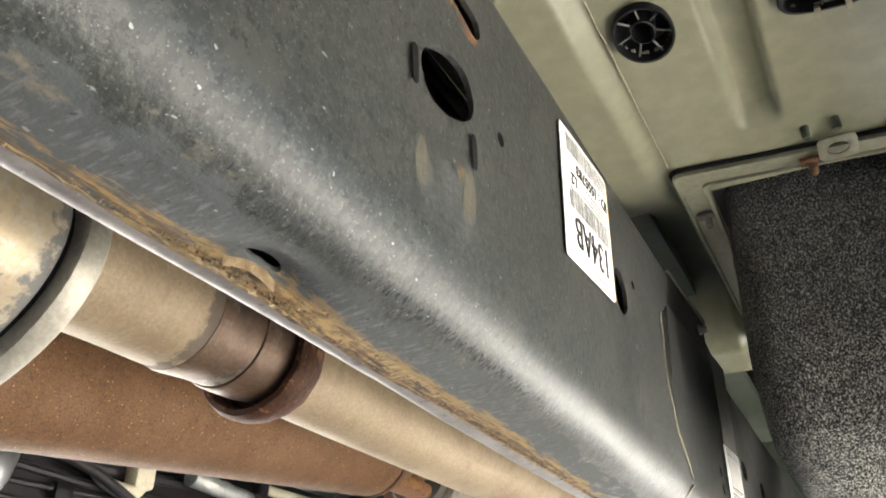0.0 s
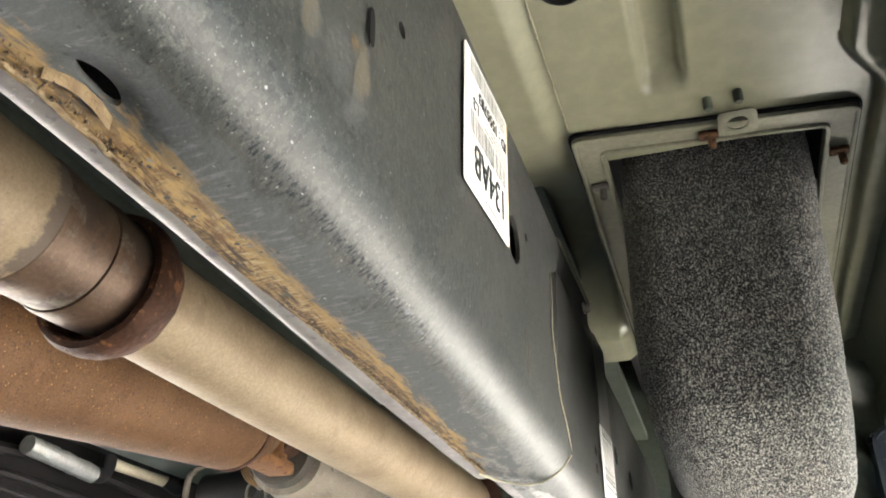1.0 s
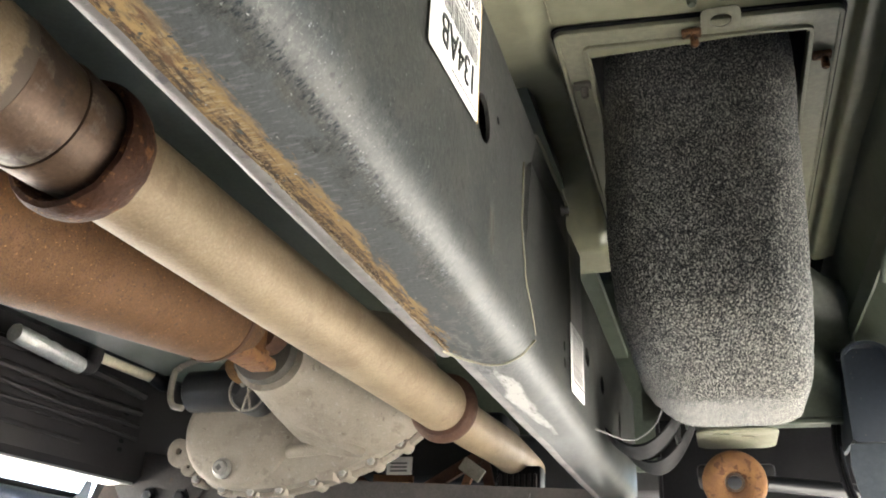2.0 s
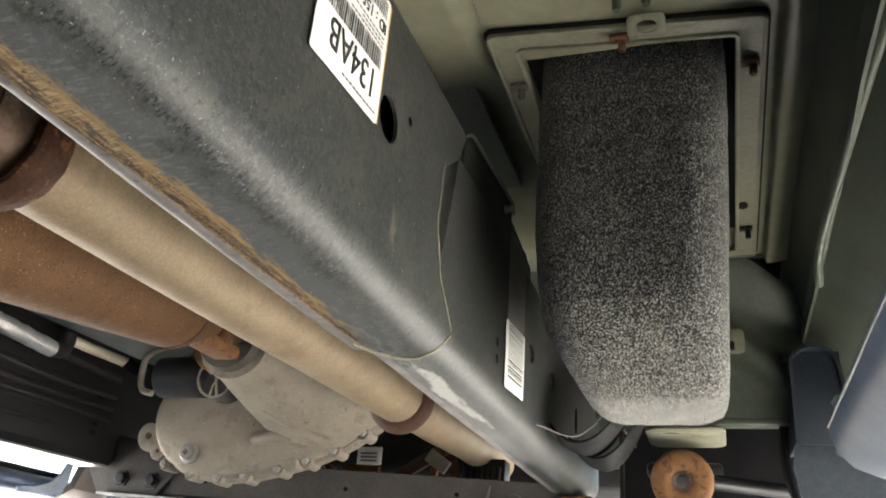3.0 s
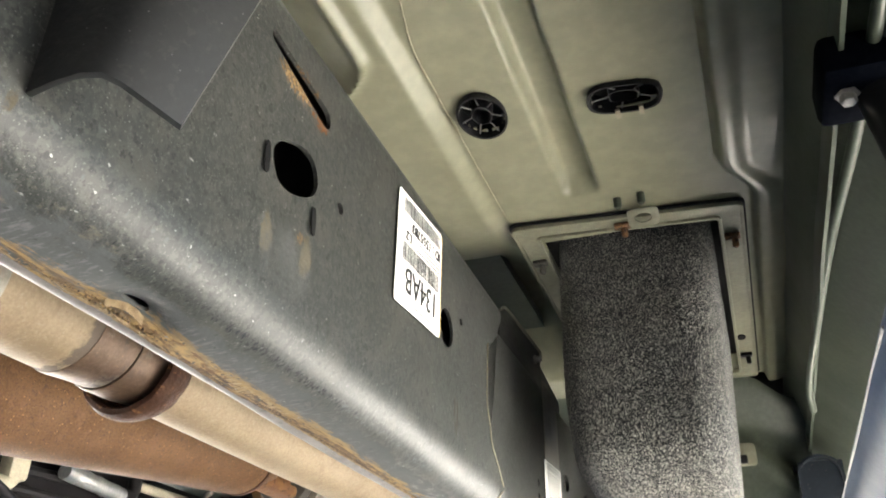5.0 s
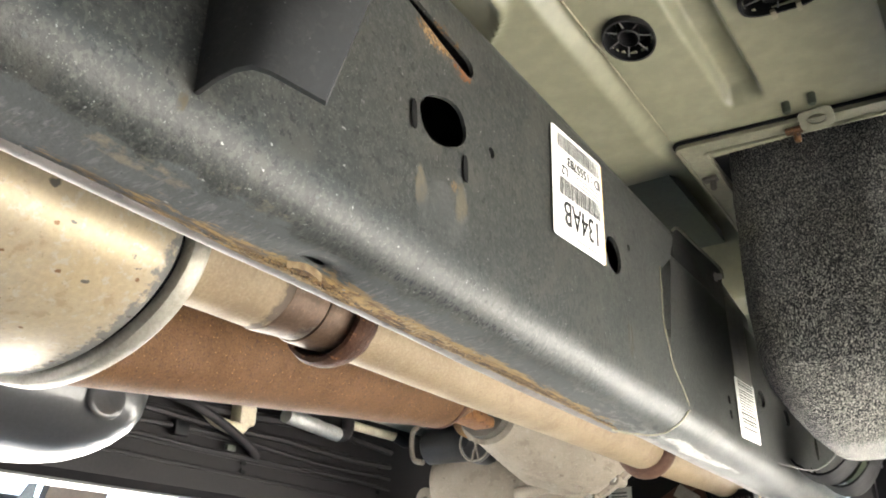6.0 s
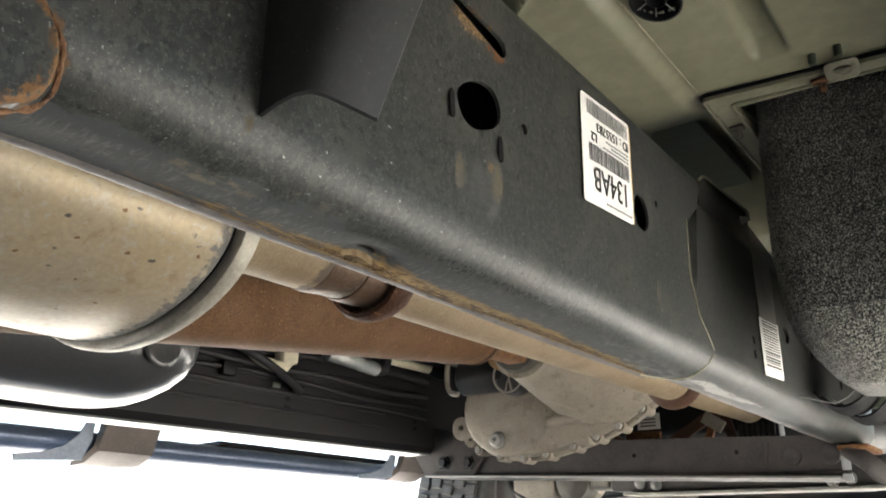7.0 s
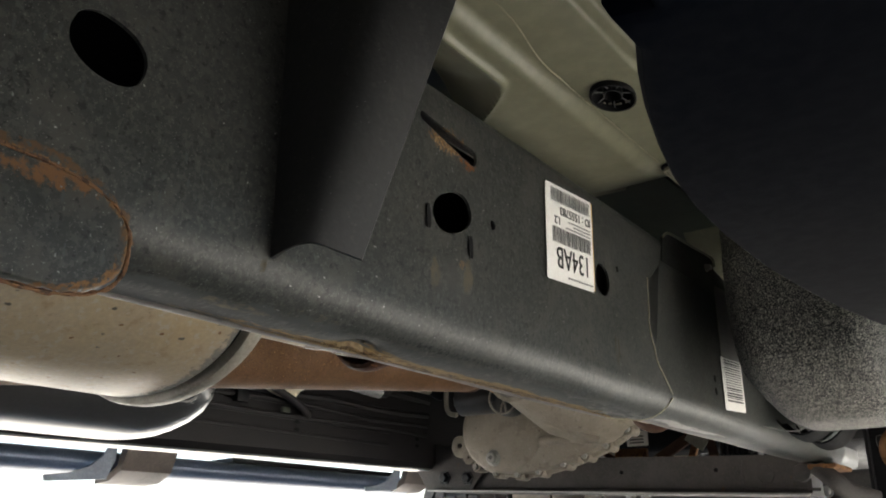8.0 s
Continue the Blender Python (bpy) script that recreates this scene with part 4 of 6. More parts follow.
def floor_z(x, y):
    z = 0.804
    # crease along the seam and a rounded crest toward the rail
    z -= 0.010 * ease((0.020 - x) / 0.020)
    # behind the mount the crest folds up in a scallop that swings under the rail's top
    fold = -0.021 - 0.085 * ease((y + 0.045) / 0.095) + 0.008 * ease((-0.13 - y) / 0.05)
    over = 0.5 * (fold - x + math.hypot(fold - x, 0.004))
    z += 0.40 * over + 2 * over ** 2
    z -= 0.0065 * math.exp(-((x - fold - 0.004) / 0.0055) ** 2)
    # deep hollow between the rail and the opening, added to darken the strip there
    z += 0.095 * ease((y - 0.215) / 0.32) * (1 - ease((y - 0.620) / 0.10)) * ease((0.026 - x) / 0.016)
    # pressed channel with one wide and one steep wall that stops short of the opening
    ribw = ease((x - 0.088) / 0.009) * ease((0.1265 - x) / 0.0075)
    z += 0.0160 * ribw * ease((0.222 - y) / 0.014)
    # step down toward the sill, which swings outboard at the opening's corner
    gx = 0.237 + 0.030 * ease((y - 0.19) / 0.07)
    z -= 0.015 * ease((x - gx) / 0.006)
    z += 0.004 * ease((x - gx - 0.012) / 0.02)
    return z + 0.0008 * noise.noise(Vector((x * 14, y * 14, 0)))


OPEN = (0.047, 0.233, 0.306, 0.715)
fl = bmesh.new()
nx, ny = 182, 260
X0, X1, Y0, Y1 = -0.100, 0.301, -0.62, 0.800
vs = [[fl.verts.new((X0 + (X1 - X0) * i / nx, Y0 + (Y1 - Y0) * j / ny, floor_z(X0 + (X1 - X0) * i / nx, Y0 + (Y1 - Y0) * j / ny))) for i in range(nx + 1)] for j in range(ny + 1)]
for j in range(ny):
    for i in range(nx):
        cx, cy = X0 + (X1 - X0) * (i + 0.5) / nx, Y0 + (Y1 - Y0) * (j + 0.5) / ny
        if OPEN[0] < cx < OPEN[1] and OPEN[2] < cy < OPEN[3]:
            continue
        if ((cx - 0.050) / 0.0195) ** 2 + ((cy - 0.066) / 0.027) ** 2 < 1 or (abs(cx - 0.172) / 0.028) ** 3 + (abs(cy - 0.080) / 0.0155) ** 3 < 1:
            continue
        fl.faces.new((vs[j][i], vs[j][i + 1], vs[j + 1][i + 1], vs[j + 1][i]))
up = bmesh.ops.extrude_face_region(fl, geom=fl.faces[:])
bmesh.ops.translate(fl, vec=(0, 0, 0.0015), verts=[v for v in up["geom"] if isinstance(v, bmesh.types.BMVert)])
floor_ob = thing("cab_floor", (0.15, 0.2, 0.80), "sage primer painted pressed steel cab floor with ribs", "cab floor", kind="structure")
part("floor_panel", fl, "floor", floor_ob, smooth=60)
seam_line = [(0.0215 + 0.017 * ease((-0.01 - y) / 0.12) + 0.0008 * noise.noise(Vector((y * 30, 1, 0))), y, 0.8035) for y in np.linspace(-0.5, 0.25, 41)]
part("seam_sealer", tube(seam_line, lambda f: 0.0007 + 0.0011 * max(0.0, noise.noise(Vector((f * 19, 8, 0)))), 6, 4, wobble=0.8), "sealer", floor_ob, "uneven bead of seam sealer", smooth=60)

def plug(at, a, b, power, name, label, spokes, turn=0.0):
    """A black grommet with a sunken web, set in the floor."""
    p = thing(name, at, label, "floor plug")
    x, y, z = at
    m = Matrix.Translation((x, y, z)) @ Matrix.Rotation(radians(turn), 4, "Z")
    rim = []
    for f, dz in ((1.0, 0.004), (1.03, -0.0005), (1.0, -0.0022), (0.93, -0.0020), (0.905, 0.001), (0.89, 0.016)):
        rim.append([m @ Vector((u, v, dz)) for u, v in oval(0, 0, a * f, b * f, 0, 36, power)])
    part("rim", rings(rim, caps=False), "black", p, smooth=60)
    part("cup", plate(oval(0, 0, a * 0.9, b * 0.9, 0, 36, power), [], 0.002, m @ Matrix.Translation((0, 0, 0.0165))), "hole_black", p)
    hub = rings([[m @ Vector((u, v, dz)) for u, v in oval(0, 0, a * f, b * f, 0, 24, power)] for f, dz in ((0.44, 0.0165), (0.42, 0.0015), (0.38, 0.0010), (0.35, 0.0165))], caps=False)
    part("hub", hub, "black", p)
    for k in range(spokes):
        q = 2 * math.pi * (k + 0.3) / spokes
        c, s = math.cos(q), math.sin(q)
        # grey rather than black: highlights on the web are in the colour
        sp = tube([m @ Vector((a * 0.41 * c, b * 0.41 * s, 0.004)), m @ Vector((a * 0.91 * c, b * 0.91 * s, 0.002))], 0.0008, 6, 0)
        part("spoke", sp, "grey_plastic", p)
    return p


plug((0.050, 0.066, 0.800), 0.0215, 0.0300, 2.0, "round_floor_plug", "round black plastic plug with a spoked web in the floor", 7)
oblong = plug((0.172, 0.080, 0.801), 0.0310, 0.0185, 3.0, "oblong_floor_plug", "oblong black plastic plug with slots in the floor", 5, 8)
for dx in (-0.008, 0.012):
    part("tab", box(0.172 + dx - 0.002, 0.172 + dx + 0.002, 0.090, 0.101, 0.7955, 0.7985, 0.0005), "sealer", oblong, "pale slot tab")

# ---- felt tub in its flange ----
FX0, FX1, FY0, FY1 = 0.023, 0.257, 0.259, 0.788
tub = thing("felt_tub", (0.14, 0.5, 0.486), "black and white speckled felt covered tub hanging under the floor", "felt tub")
levels = [(0.830, 0.055, 0.2245, 0.330, 0.70, 0.028), (0.79, 0.053, 0.2245, 0.327, 0.70, 0.032), (0.765, 0.0515, 0.2235, 0.326, 0.70, 0.035), (0.735, 0.051, 0.2205, 0.326, 0.695, 0.038), (0.69, 0.050, 0.2185, 0.324, 0.69, 0.038), (0.64, 0.0505, 0.216, 0.324, 0.67, 0.036),
          (0.590, 0.054, 0.213, 0.327, 0.63, 0.036), (0.572, 0.056, 0.2125, 0.331, 0.61, 0.036), (0.555, 0.061, 0.2115, 0.340, 0.59, 0.036), (0.535, 0.072, 0.210, 0.357, 0.56, 0.034),
          (0.519, 0.083, 0.208, 0.373, 0.53, 0.032), (0.510, 0.091, 0.204, 0.383, 0.515, 0.028), (0.504, 0.100, 0.196, 0.393, 0.50, 0.022), (0.502, 0.115, 0.182, 0.405, 0.485, 0.015)]
fine_levels = []
for a, b in zip(levels, levels[1:]):
    n_ = max(2, int(abs(a[0] - b[0]) / 0.005))
    for k in range(n_):
        fine_levels.append([p + (q - p) * k / n_ for p, q in zip(a, b)])
fine_levels.append(list(levels[-1]))
tub_rows = []
for z, x0, x1, y0, y1, r in fine_levels:
    loop = rounded(x0, x1, y0, y1, r, 8)
    dense = []
    for p, q in zip(loop, loop[1:] + loop[:1]):
        n_ = max(1, int(math.hypot(q[0] - p[0], q[1] - p[1]) / 0.006))
        dense += [(p[0] + (q[0] - p[0]) * k / n_, p[1] + (q[1] - p[1]) * k / n_) for k in range(n_)]
    tub_rows.append((z, dense))
n_all = 220
even = []
for z, loop in tub_rows:
    lens = [0.0]
    for p, q in zip(loop, loop[1:] + loop[:1]):
        lens.append(lens[-1] + math.hypot(q[0] - p[0], q[1] - p[1]))
    row, i = [], 0
    for k in range(n_all):
        s = lens[-1] * k / n_all
        while lens[i + 1] < s:
            i += 1
        p, q = loop[i], loop[(i + 1) % len(loop)]
        f = (s - lens[i]) / max(1e-9, lens[i + 1] - lens[i])
        v = Vector((p[0] + (q[0] - p[0]) * f, p[1] + (q[1] - p[1]) * f, z))
        d = 0.0012 * noise.noise(v * 60) + 0.0009 * noise.noise(v * 210)
        out = Vector((v.x - 0.137, (v.y - 0.5) * 0.4, 0)).normalized()
        row.append(v + out * d)
    even.append(row)
split = [k for k, row in enumerate(tub_rows) if row[0] < 0.576][0]
part("felt_shell", rings(even[:split + 1]), "felt", tub, smooth=70)
part("paler_base", rings([[Vector((q.x, q.y, q.z - (0.0004 if k == 0 else 0))) for q in row] for k, row in enumerate(even[split:])]), "pale_felt", tub, "lower end in paler felt that holds its light", smooth=70)

flange = thing("tub_flange", (0.14, 0.27, 0.795), "grey-green painted steel flange bolted under the floor", "flange frame")


def framed(x0, x1, y0, y1, w, z, t, r, skew=0.088):
    """A flat frame whose front edge runs slightly askew."""
    def lean(loop):
        return [(u, v + skew * (u - x0) * max(0.0, (y1 - v) / (y1 - y0))) for u, v in loop]
    return plate(lean(rounded(x0, x1, y0, y1, r, 4)), [lean(rounded(x0 + w, x1 - w, y0 + w, y1 - w, r * 0.8, 4))], t, Matrix.Translation((0, 0, z)), min(0.0008, t * 0.3))


part("frame", framed(FX0, FX1, FY0, FY1, 0.0235, 0.7985, 0.004, 0.007), "flange", flange)
part("outer_lip", framed(FX0 - 0.001, FX1 + 0.001, FY0 - 0.001, FY1 + 0.001, 0.0022, 0.7975, 0.005, 0.008), "flange", flange)
part("inner_lip", framed(FX0 + 0.0215, FX1 - 0.0215, FY0 + 0.0215, FY1 - 0.0215, 0.0022, 0.7965, 0.006, 0.006), "flange", flange)
# black frame paints the shadow line between floor and flange
part("shadow_gap", framed(FX0 - 0.0035, FX1 + 0.0035, FY0 - 0.0035, FY1 + 0.0035, 0.006, 0.8018, 0.003, 0.009), "hole_black", flange, "black strip painting the shadow gap round the flange")
tab = plate(rounded(-0.0155, 0.0155, -0.010, 0.011, 0.005, 4), [oval(0, 0.001, 0.0092, 0.0062, 0, 20)], 0.0020, Matrix.Translation((0.161, 0.264, 0.7910)) @ Matrix.Rotation(radians(-28), 4, "X"), 0.0004)
part("tab", tab, "flange", flange, "pale tab with an oval hole")
for k, (x, y, mat_) in enumerate(((0.137, 0.279, "brown_rust"), (0.036, 0.333, "dark_cast"), (0.245, 0.337, "brown_rust"), (0.245, 0.692, "bracket"))):
    clip = part("spring_clip", box(x - 0.008, x + 0.008, y - 0.005, y + 0.005, 0.7900, 0.7945, 0.0012), mat_, flange, "rusty spring clip" if k == 0 else "")
    part("stud", lathe([(0.0035, 0.0), (0.0035, -0.009), (0.0025, -0.0105)], (x + 0.002, y + 0.002, 0.7905), "z", 12), mat_, clip)
# two dark studs stand in for the spring clips' shadows
for x_, y_ in ((0.139, 0.243), (0.163, 0.240)):
    part("stud", lathe([(0.0040, 0.004), (0.0040, -0.006), (0.0030, -0.008)], (x_, y_, 0.8005), "z", 12), "sill", flange, "dark stud placed for a spring clip's shadow")
part("slot", plate(oval(0.241, 0.632, 0.006, 0.009, 0, 16), [], 0.001, Matrix.Translation((0, 0, 0.7958))), "hole_black", flange)

# ---- gusset between the floor and the rail, and the mount ahead of the tub ----
gus = thing("cab_gusset", (0.0, 0.45, 0.71), "dark side plate with a cream tip above the rail", "gusset")
part("gusset_plate", plate([(0.318, 0.700), (0.505, 0.700), (0.508, 0.752), (0.498, 0.7555), (0.345, 0.7465), (0.325, 0.738)], [], 0.003, side_on(-0.012), 0.0005), "rail", gus)
part("gusset_end", plate([(0.509, 0.700), (0.63, 0.700), (0.63, 0.728), (0.525, 0.744), (0.509, 0.744)], [], 0.003, side_on(-0.016), 0.0005), "bracket", gus, "dark lower end of the gusset")
part("gusset_lip", tube([(-0.0095, 0.322, 0.7365), (-0.009, 0.345, 0.7475), (-0.009, 0.42, 0.7520), (-0.009, 0.496, 0.7560), (-0.009, 0.5065, 0.7535), (-0.009, 0.5085, 0.744)], 0.0016, 8, 6), "flange", gus, "pale rolled upper lip")
bolt("bolt", (-0.010, 0.475, 0.735), (1, 0, 0), 0.004, 0.008, gus)

mount = thing("body_mount", (0.145, 0.86, 0.5), "rust covered body mount bushing under a cream bracket", "body mount")
part("bushing", lathe([(0.0125, 0.012), (0.0125, -0.012), (0.016, -0.016), (0.034, -0.016), (0.040, -0.011), (0.041, 0.0), (0.040, 0.011), (0.034, 0.014), (0.0125, 0.012)], (0.147, 0.862, 0.508), "y", 36, Matrix.Rotation(radians(8), 4, "X"), False), "rust", mount, smooth=50)
part("sleeve", lathe([(0.0125, 0.014), (0.0125, -0.013), (0.009, -0.013), (0.009, 0.014), (0.0125, 0.014)], (0.147, 0.862, 0.508), "y", 24, Matrix.Rotation(radians(8), 4, "X"), False), "pipe_brown", mount)
part("washer_plate", box(0.10, 0.20, 0.875, 0.98, 0.515, 0.535, 0.006), "bracket", mount)
cb = plate(rounded(0.105, 0.205, 0.80, 0.92, 0.02, 4), [oval(0.135, 0.825, 0.013, 0.006, 0, 16), oval(0.168, 0.838, 0.009, 0.005, 0, 14)], 0.004, Matrix.Translation((0, 0, 0.565)), 0.001)
part("top_bracket", cb, "flange", mount, "cream bracket with two slots")
part("bracket_wall", box(0.075, 0.080, 0.80, 0.95, 0.567, 0.80, 0.001), "bracket", mount)
part("arm", tube([(0.185, 0.87, 0.508), (0.26, 0.90, 0.505), (0.36, 0.93, 0.50)], 0.010, 12), "bracket", mount)

# rubber flap under the tub
for y0_, sway, drop in ((0.715, 0.0, 0.050), (0.775, 0.012, 0.058)):
    flap_rows = []
    for k in range(15):
        u = k / 14
        zc = 0.560 - drop * math.sin(math.pi * min(1, 0.10 + 0.9 * u)) ** 0.8 + 0.012 * u
        half = 0.046 * math.sin(math.pi * (0.12 + 0.76 * u)) ** 0.5
        flap_rows.append([Vector((0.002 + sway + 0.093 * u, y0_ + dy, zc + dz)) for dy, dz in ((-half, 0.004), (0.0, -0.002), (half, 0.004), (half, 0.007), (0.0, 0.002), (-half, 0.007))])
    tagged(part("rubber_flap", rings(flap_rows), "hole_black", None, smooth=60), "curved black rubber flap between the rail and the tub", "rubber flap", "rubber flaps")
# thin tube added in place of the pale edge line on the flap
tagged(part("flap_edge_line", tube([(0.0, 0.62, 0.530), (0.035, 0.66, 0.525), (0.062, 0.67, 0.545), (0.075, 0.66, 0.57)], 0.0011, 8), "grey_plastic"), "thin grey line standing for the flap's pale edge", "hose")

# ---- sill, wire and near running board ----
sill = thing("rocker_sill", (0.36, 0.2, 0.62), "green-grey painted inner rocker sill", "rocker sill", kind="structure")
sill_loop = [(0.297, 0.82), (0.297, 0.797), (0.303, 0.765), (0.314, 0.728), (0.311, 0.72), (0.311, 0.690), (0.314, 0.690), (0.316, 0.715), (0.345, 0.685), (0.375, 0.655), (0.45, 0.64), (0.50, 0.66), (0.525, 0.72), (0.525, 0.82)]
part("sill_panel", sweep_y(sill_loop, -0.62, 1.10, 40, 0.002), "sill", sill, smooth=35)
part("outer_skin", sweep_y([(0.530, 0.66), (0.545, 0.75), (0.55, 1.14), (0.555, 1.14), (0.55, 0.75), (0.535, 0.66)], -0.62, 1.215, 20), "body", sill, "dark blue outer body skin")
tagged(part("floor_wire", tube([(0.338, -0.30, 0.695), (0.330, 0.0, 0.695), (0.319, 0.20, 0.700), (0.310, 0.36, 0.690), (0.302, 0.44, 0.674), (0.301, 0.50, 0.668), (0.306, 0.56, 0.664)], 0.0045, 10), "sill"), "green-grey painted cable along the sill", "cable")

# invented panel that keeps outside light off the sill and outrigger
part("rocker_light_block", sweep_y([(0.450, 0.475), (0.505, 0.475), (0.545, 0.66), (0.535, 0.67), (0.495, 0.51), (0.45, 0.486)], 0.50, 1.12, 20), "body", sill, "dark blue panel added under the rocker to block light", smooth=50)
board = thing("running_board", (0.37, 0.1, 0.45), "dark blue running board with curved mounting brackets", "running board", "running boards")
bar = [(0.292, 0.500), (0.297, 0.480), (0.310, 0.466), (0.335, 0.456), (0.39, 0.452), (0.43, 0.458), (0.445, 0.475), (0.44, 0.50), (0.41, 0.512), (0.33, 0.520), (0.300, 0.522)]
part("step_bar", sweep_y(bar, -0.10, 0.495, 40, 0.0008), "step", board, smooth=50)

# thin bright tube stands for the highlight along the bar's edge
part("crease", tube([(0.2920, -0.09, 0.5005), (0.2920, 0.2, 0.5005), (0.2920, 0.49, 0.5005)], 0.0011, 8, 4), "bright_steel", board, "bright line painting the highlight on the bar's crease")

# rear bracket: a rounded foot plate, a short riser and an arm to the sill
foot = [(0.329, -0.556), (0.325, -0.5375), (0.319, -0.539), (0.319, -0.530), (0.315, -0.520), (0.311, -0.508), (0.3065, -0.491), (0.303, -0.475), (0.301, -0.457), (0.300, -0.435), (0.3005, -0.40), (0.303, -0.37), (0.3075, -0.335), (0.314, -0.302), (0.33, -0.268), (0.36, -0.252), (0.44, -0.25), (0.455, -0.28), (0.455, -0.52), (0.44, -0.556)]
part("foot_plate", plate(foot, [], 0.010, Matrix.Translation((0, 0, 0.455)), 0.003), "navy", board, "rounded foot plate, navy with its shade painted in")
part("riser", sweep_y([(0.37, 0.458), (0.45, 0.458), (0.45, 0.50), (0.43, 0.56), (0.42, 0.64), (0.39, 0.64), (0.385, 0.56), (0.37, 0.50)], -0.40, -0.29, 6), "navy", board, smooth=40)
part("rear_bar", sweep_y([(0.36, 0.460), (0.44, 0.460), (0.45, 0.480), (0.43, 0.505), (0.37, 0.505), (0.355, 0.48)], -0.30, -0.09, 6), "step", board, smooth=50)
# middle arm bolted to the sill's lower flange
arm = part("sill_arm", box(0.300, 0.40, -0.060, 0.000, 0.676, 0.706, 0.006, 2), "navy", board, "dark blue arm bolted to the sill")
part("arm_riser", tube([(0.335, -0.03, 0.69), (0.345, -0.02, 0.64), (0.36, 0.0, 0.58), (0.37, 0.01, 0.51)], 0.017, 14, 8), "black", board)
bolt("bolt", (0.315, -0.035, 0.677), (0, 0, -1), 0.005, 0.008, arm)
# front bracket: arched black arm above a pale plate
hood_rows = []
for k in range(9):
    a_ = math.pi * k / 8
    hood_rows.append([Vector((0.318 - (0.030 + d) * math.cos(a_), y_, 0.650 + (0.024 + d) * math.sin(a_))) for y_, d in ((0.80, 0.0), (0.90, 0.002), (0.90, -0.004), (0.80, -0.004))])
legs_a = [[Vector((0.288 - d * 0.5, y_, z_)) for y_, d in ((0.80, 0.0), (0.90, 0.004), (0.90, -0.008), (0.80, -0.008))] for z_ in (0.548, 0.60)]
legs_b = [[Vector((0.348 + 0.012 * (0.65 - z_) / 0.1 + d * 0.5, y_, z_)) for y_, d in ((0.80, 0.0), (0.90, 0.004), (0.90, -0.008), (0.80, -0.008))] for z_ in (0.60, 0.565)]
part("arched_arm", rings(legs_a + hood_rows + legs_b), "near_arm", board, "blue-black arched bracket arm", smooth=40)
part("arm_web", box(0.290, 0.350, 0.812, 0.819, 0.548, 0.668, 0.002), "near_arm", board)
part("bracket_plate", plate([(0.287, 0.545), (0.284, 0.52), (0.290, 0.485), (0.305, 0.455), (0.33, 0.440), (0.46, 0.436), (0.46, 0.50), (0.40, 0.53), (0.375, 0.547)], [], 0.006, Matrix.Translation((0, 0.815, 0)) @ Matrix(((1, 0, 0, 0), (0, 0, -1, 0), (0, 1, 0, 0), (0, 0, 0, 1))), 0.001), "near_plate", board, "bracket plate in the darker, shaded blue-grey")
for k in range(2):
    part("edge_rib", tube([(0.276 + 0.006 * k, 0.86, 0.585), (0.274 + 0.006 * k, 0.86, 0.55), (0.280 + 0.006 * k, 0.86, 0.50), (0.295 + 0.006 * k, 0.86, 0.46)], 0.003, 8, 6), "black", board)
film_rows = []
for j in range(15):
    film_rows.append([Vector((0.300 + 0.13 * i / 14 + 0.010 * noise.noise(Vector((i * 0.7, j * 0.7, 2))), 0.500 + 0.012 * noise.noise(Vector((i * 0.8, j * 0.8, 9))) + 0.03 * i / 14, 0.476 + 0.055 * j / 14 + 0.008 * noise.noise(Vector((i * 0.6, j * 0.6, 5))))) for i in range(15)])
fm = rings(film_rows, closed=False, caps=False)
bmesh.ops.solidify(fm, geom=fm.faces[:], thickness=0.001)
tagged(part("plastic_film", fm, "foil", None, smooth=15), "crumpled clear plastic film caught on the running board", "film")

# ---- wheel arch liner and outrigger ahead of the tub ----
liner = thing("wheel_arch_liner", (0.3, 1.2, 0.3), "black plastic front wheel arch liner", "arch liner", kind="structure")
part("liner_wall", sweep_y([(0.03, 0.82), (0.03, 0.40), (0.036, 0.40), (0.036, 0.82)], 1.17, 1.30, 3), "black", liner)
part("liner_back", box(0.03, 0.54, 1.19, 1.20, 0.38, 0.962, 0.003), "black", liner)
outr = thing("cab_outrigger", (0.25, 0.86, 0.575), "cab outrigger with an arched brace, shade painted into its dark green", "outrigger")
def outrigger_rows(off):
    """Pressed wall that turns down ahead of the tub, with a slanting ridge across it."""
    rows = []
    for k in range(31):
        v = k / 30
        row = []
        for i in range(29):
            x = 0.035 + 0.280 * i / 28
            top = 0.800 - 0.036 * ease((x - 0.235) / 0.07)
            z = top + (0.588 - top) * v
            y = 0.797 + 0.030 * ease(v / 0.35) + 0.018 * v + 0.020 * ease((x - 0.24) / 0.06) * (1 - v)
            d = z - (0.700 - 0.80 * (x - 0.227))
            y -= 0.016 * ease((x - 0.15) / 0.05) * ease((0.020 - d) / 0.030) * ease((d + 0.045) / 0.020)
            row.append(Vector((x, y + off, z + off * 0.4)))
        rows.append(row)
    return rows


front_rows, back_rows = outrigger_rows(0.0), outrigger_rows(0.004)
# darker than the floor's paint, so the wall looks shaded
part("outrigger_wall", rings([a + b[::-1] for a, b in zip(front_rows, back_rows)]), "sill", outr, smooth=50)
part("lower_lip", box(0.09, 0.315, 0.845, 0.875, 0.580, 0.588, 0.002), "sill", outr)
pad = part("clip_pad", plate(rounded(0.203, 0.236, 0.668, 0.700, 0.006, 3), [], 0.004, Matrix.Translation((0, 0.812, 0)) @ Matrix(((1, 0, 0, 0), (0, 0, 1, 0), (0, 1, 0, 0), (0, 0, 0, 1))), 0.001), "flange", outr, "pale worn clip pad")
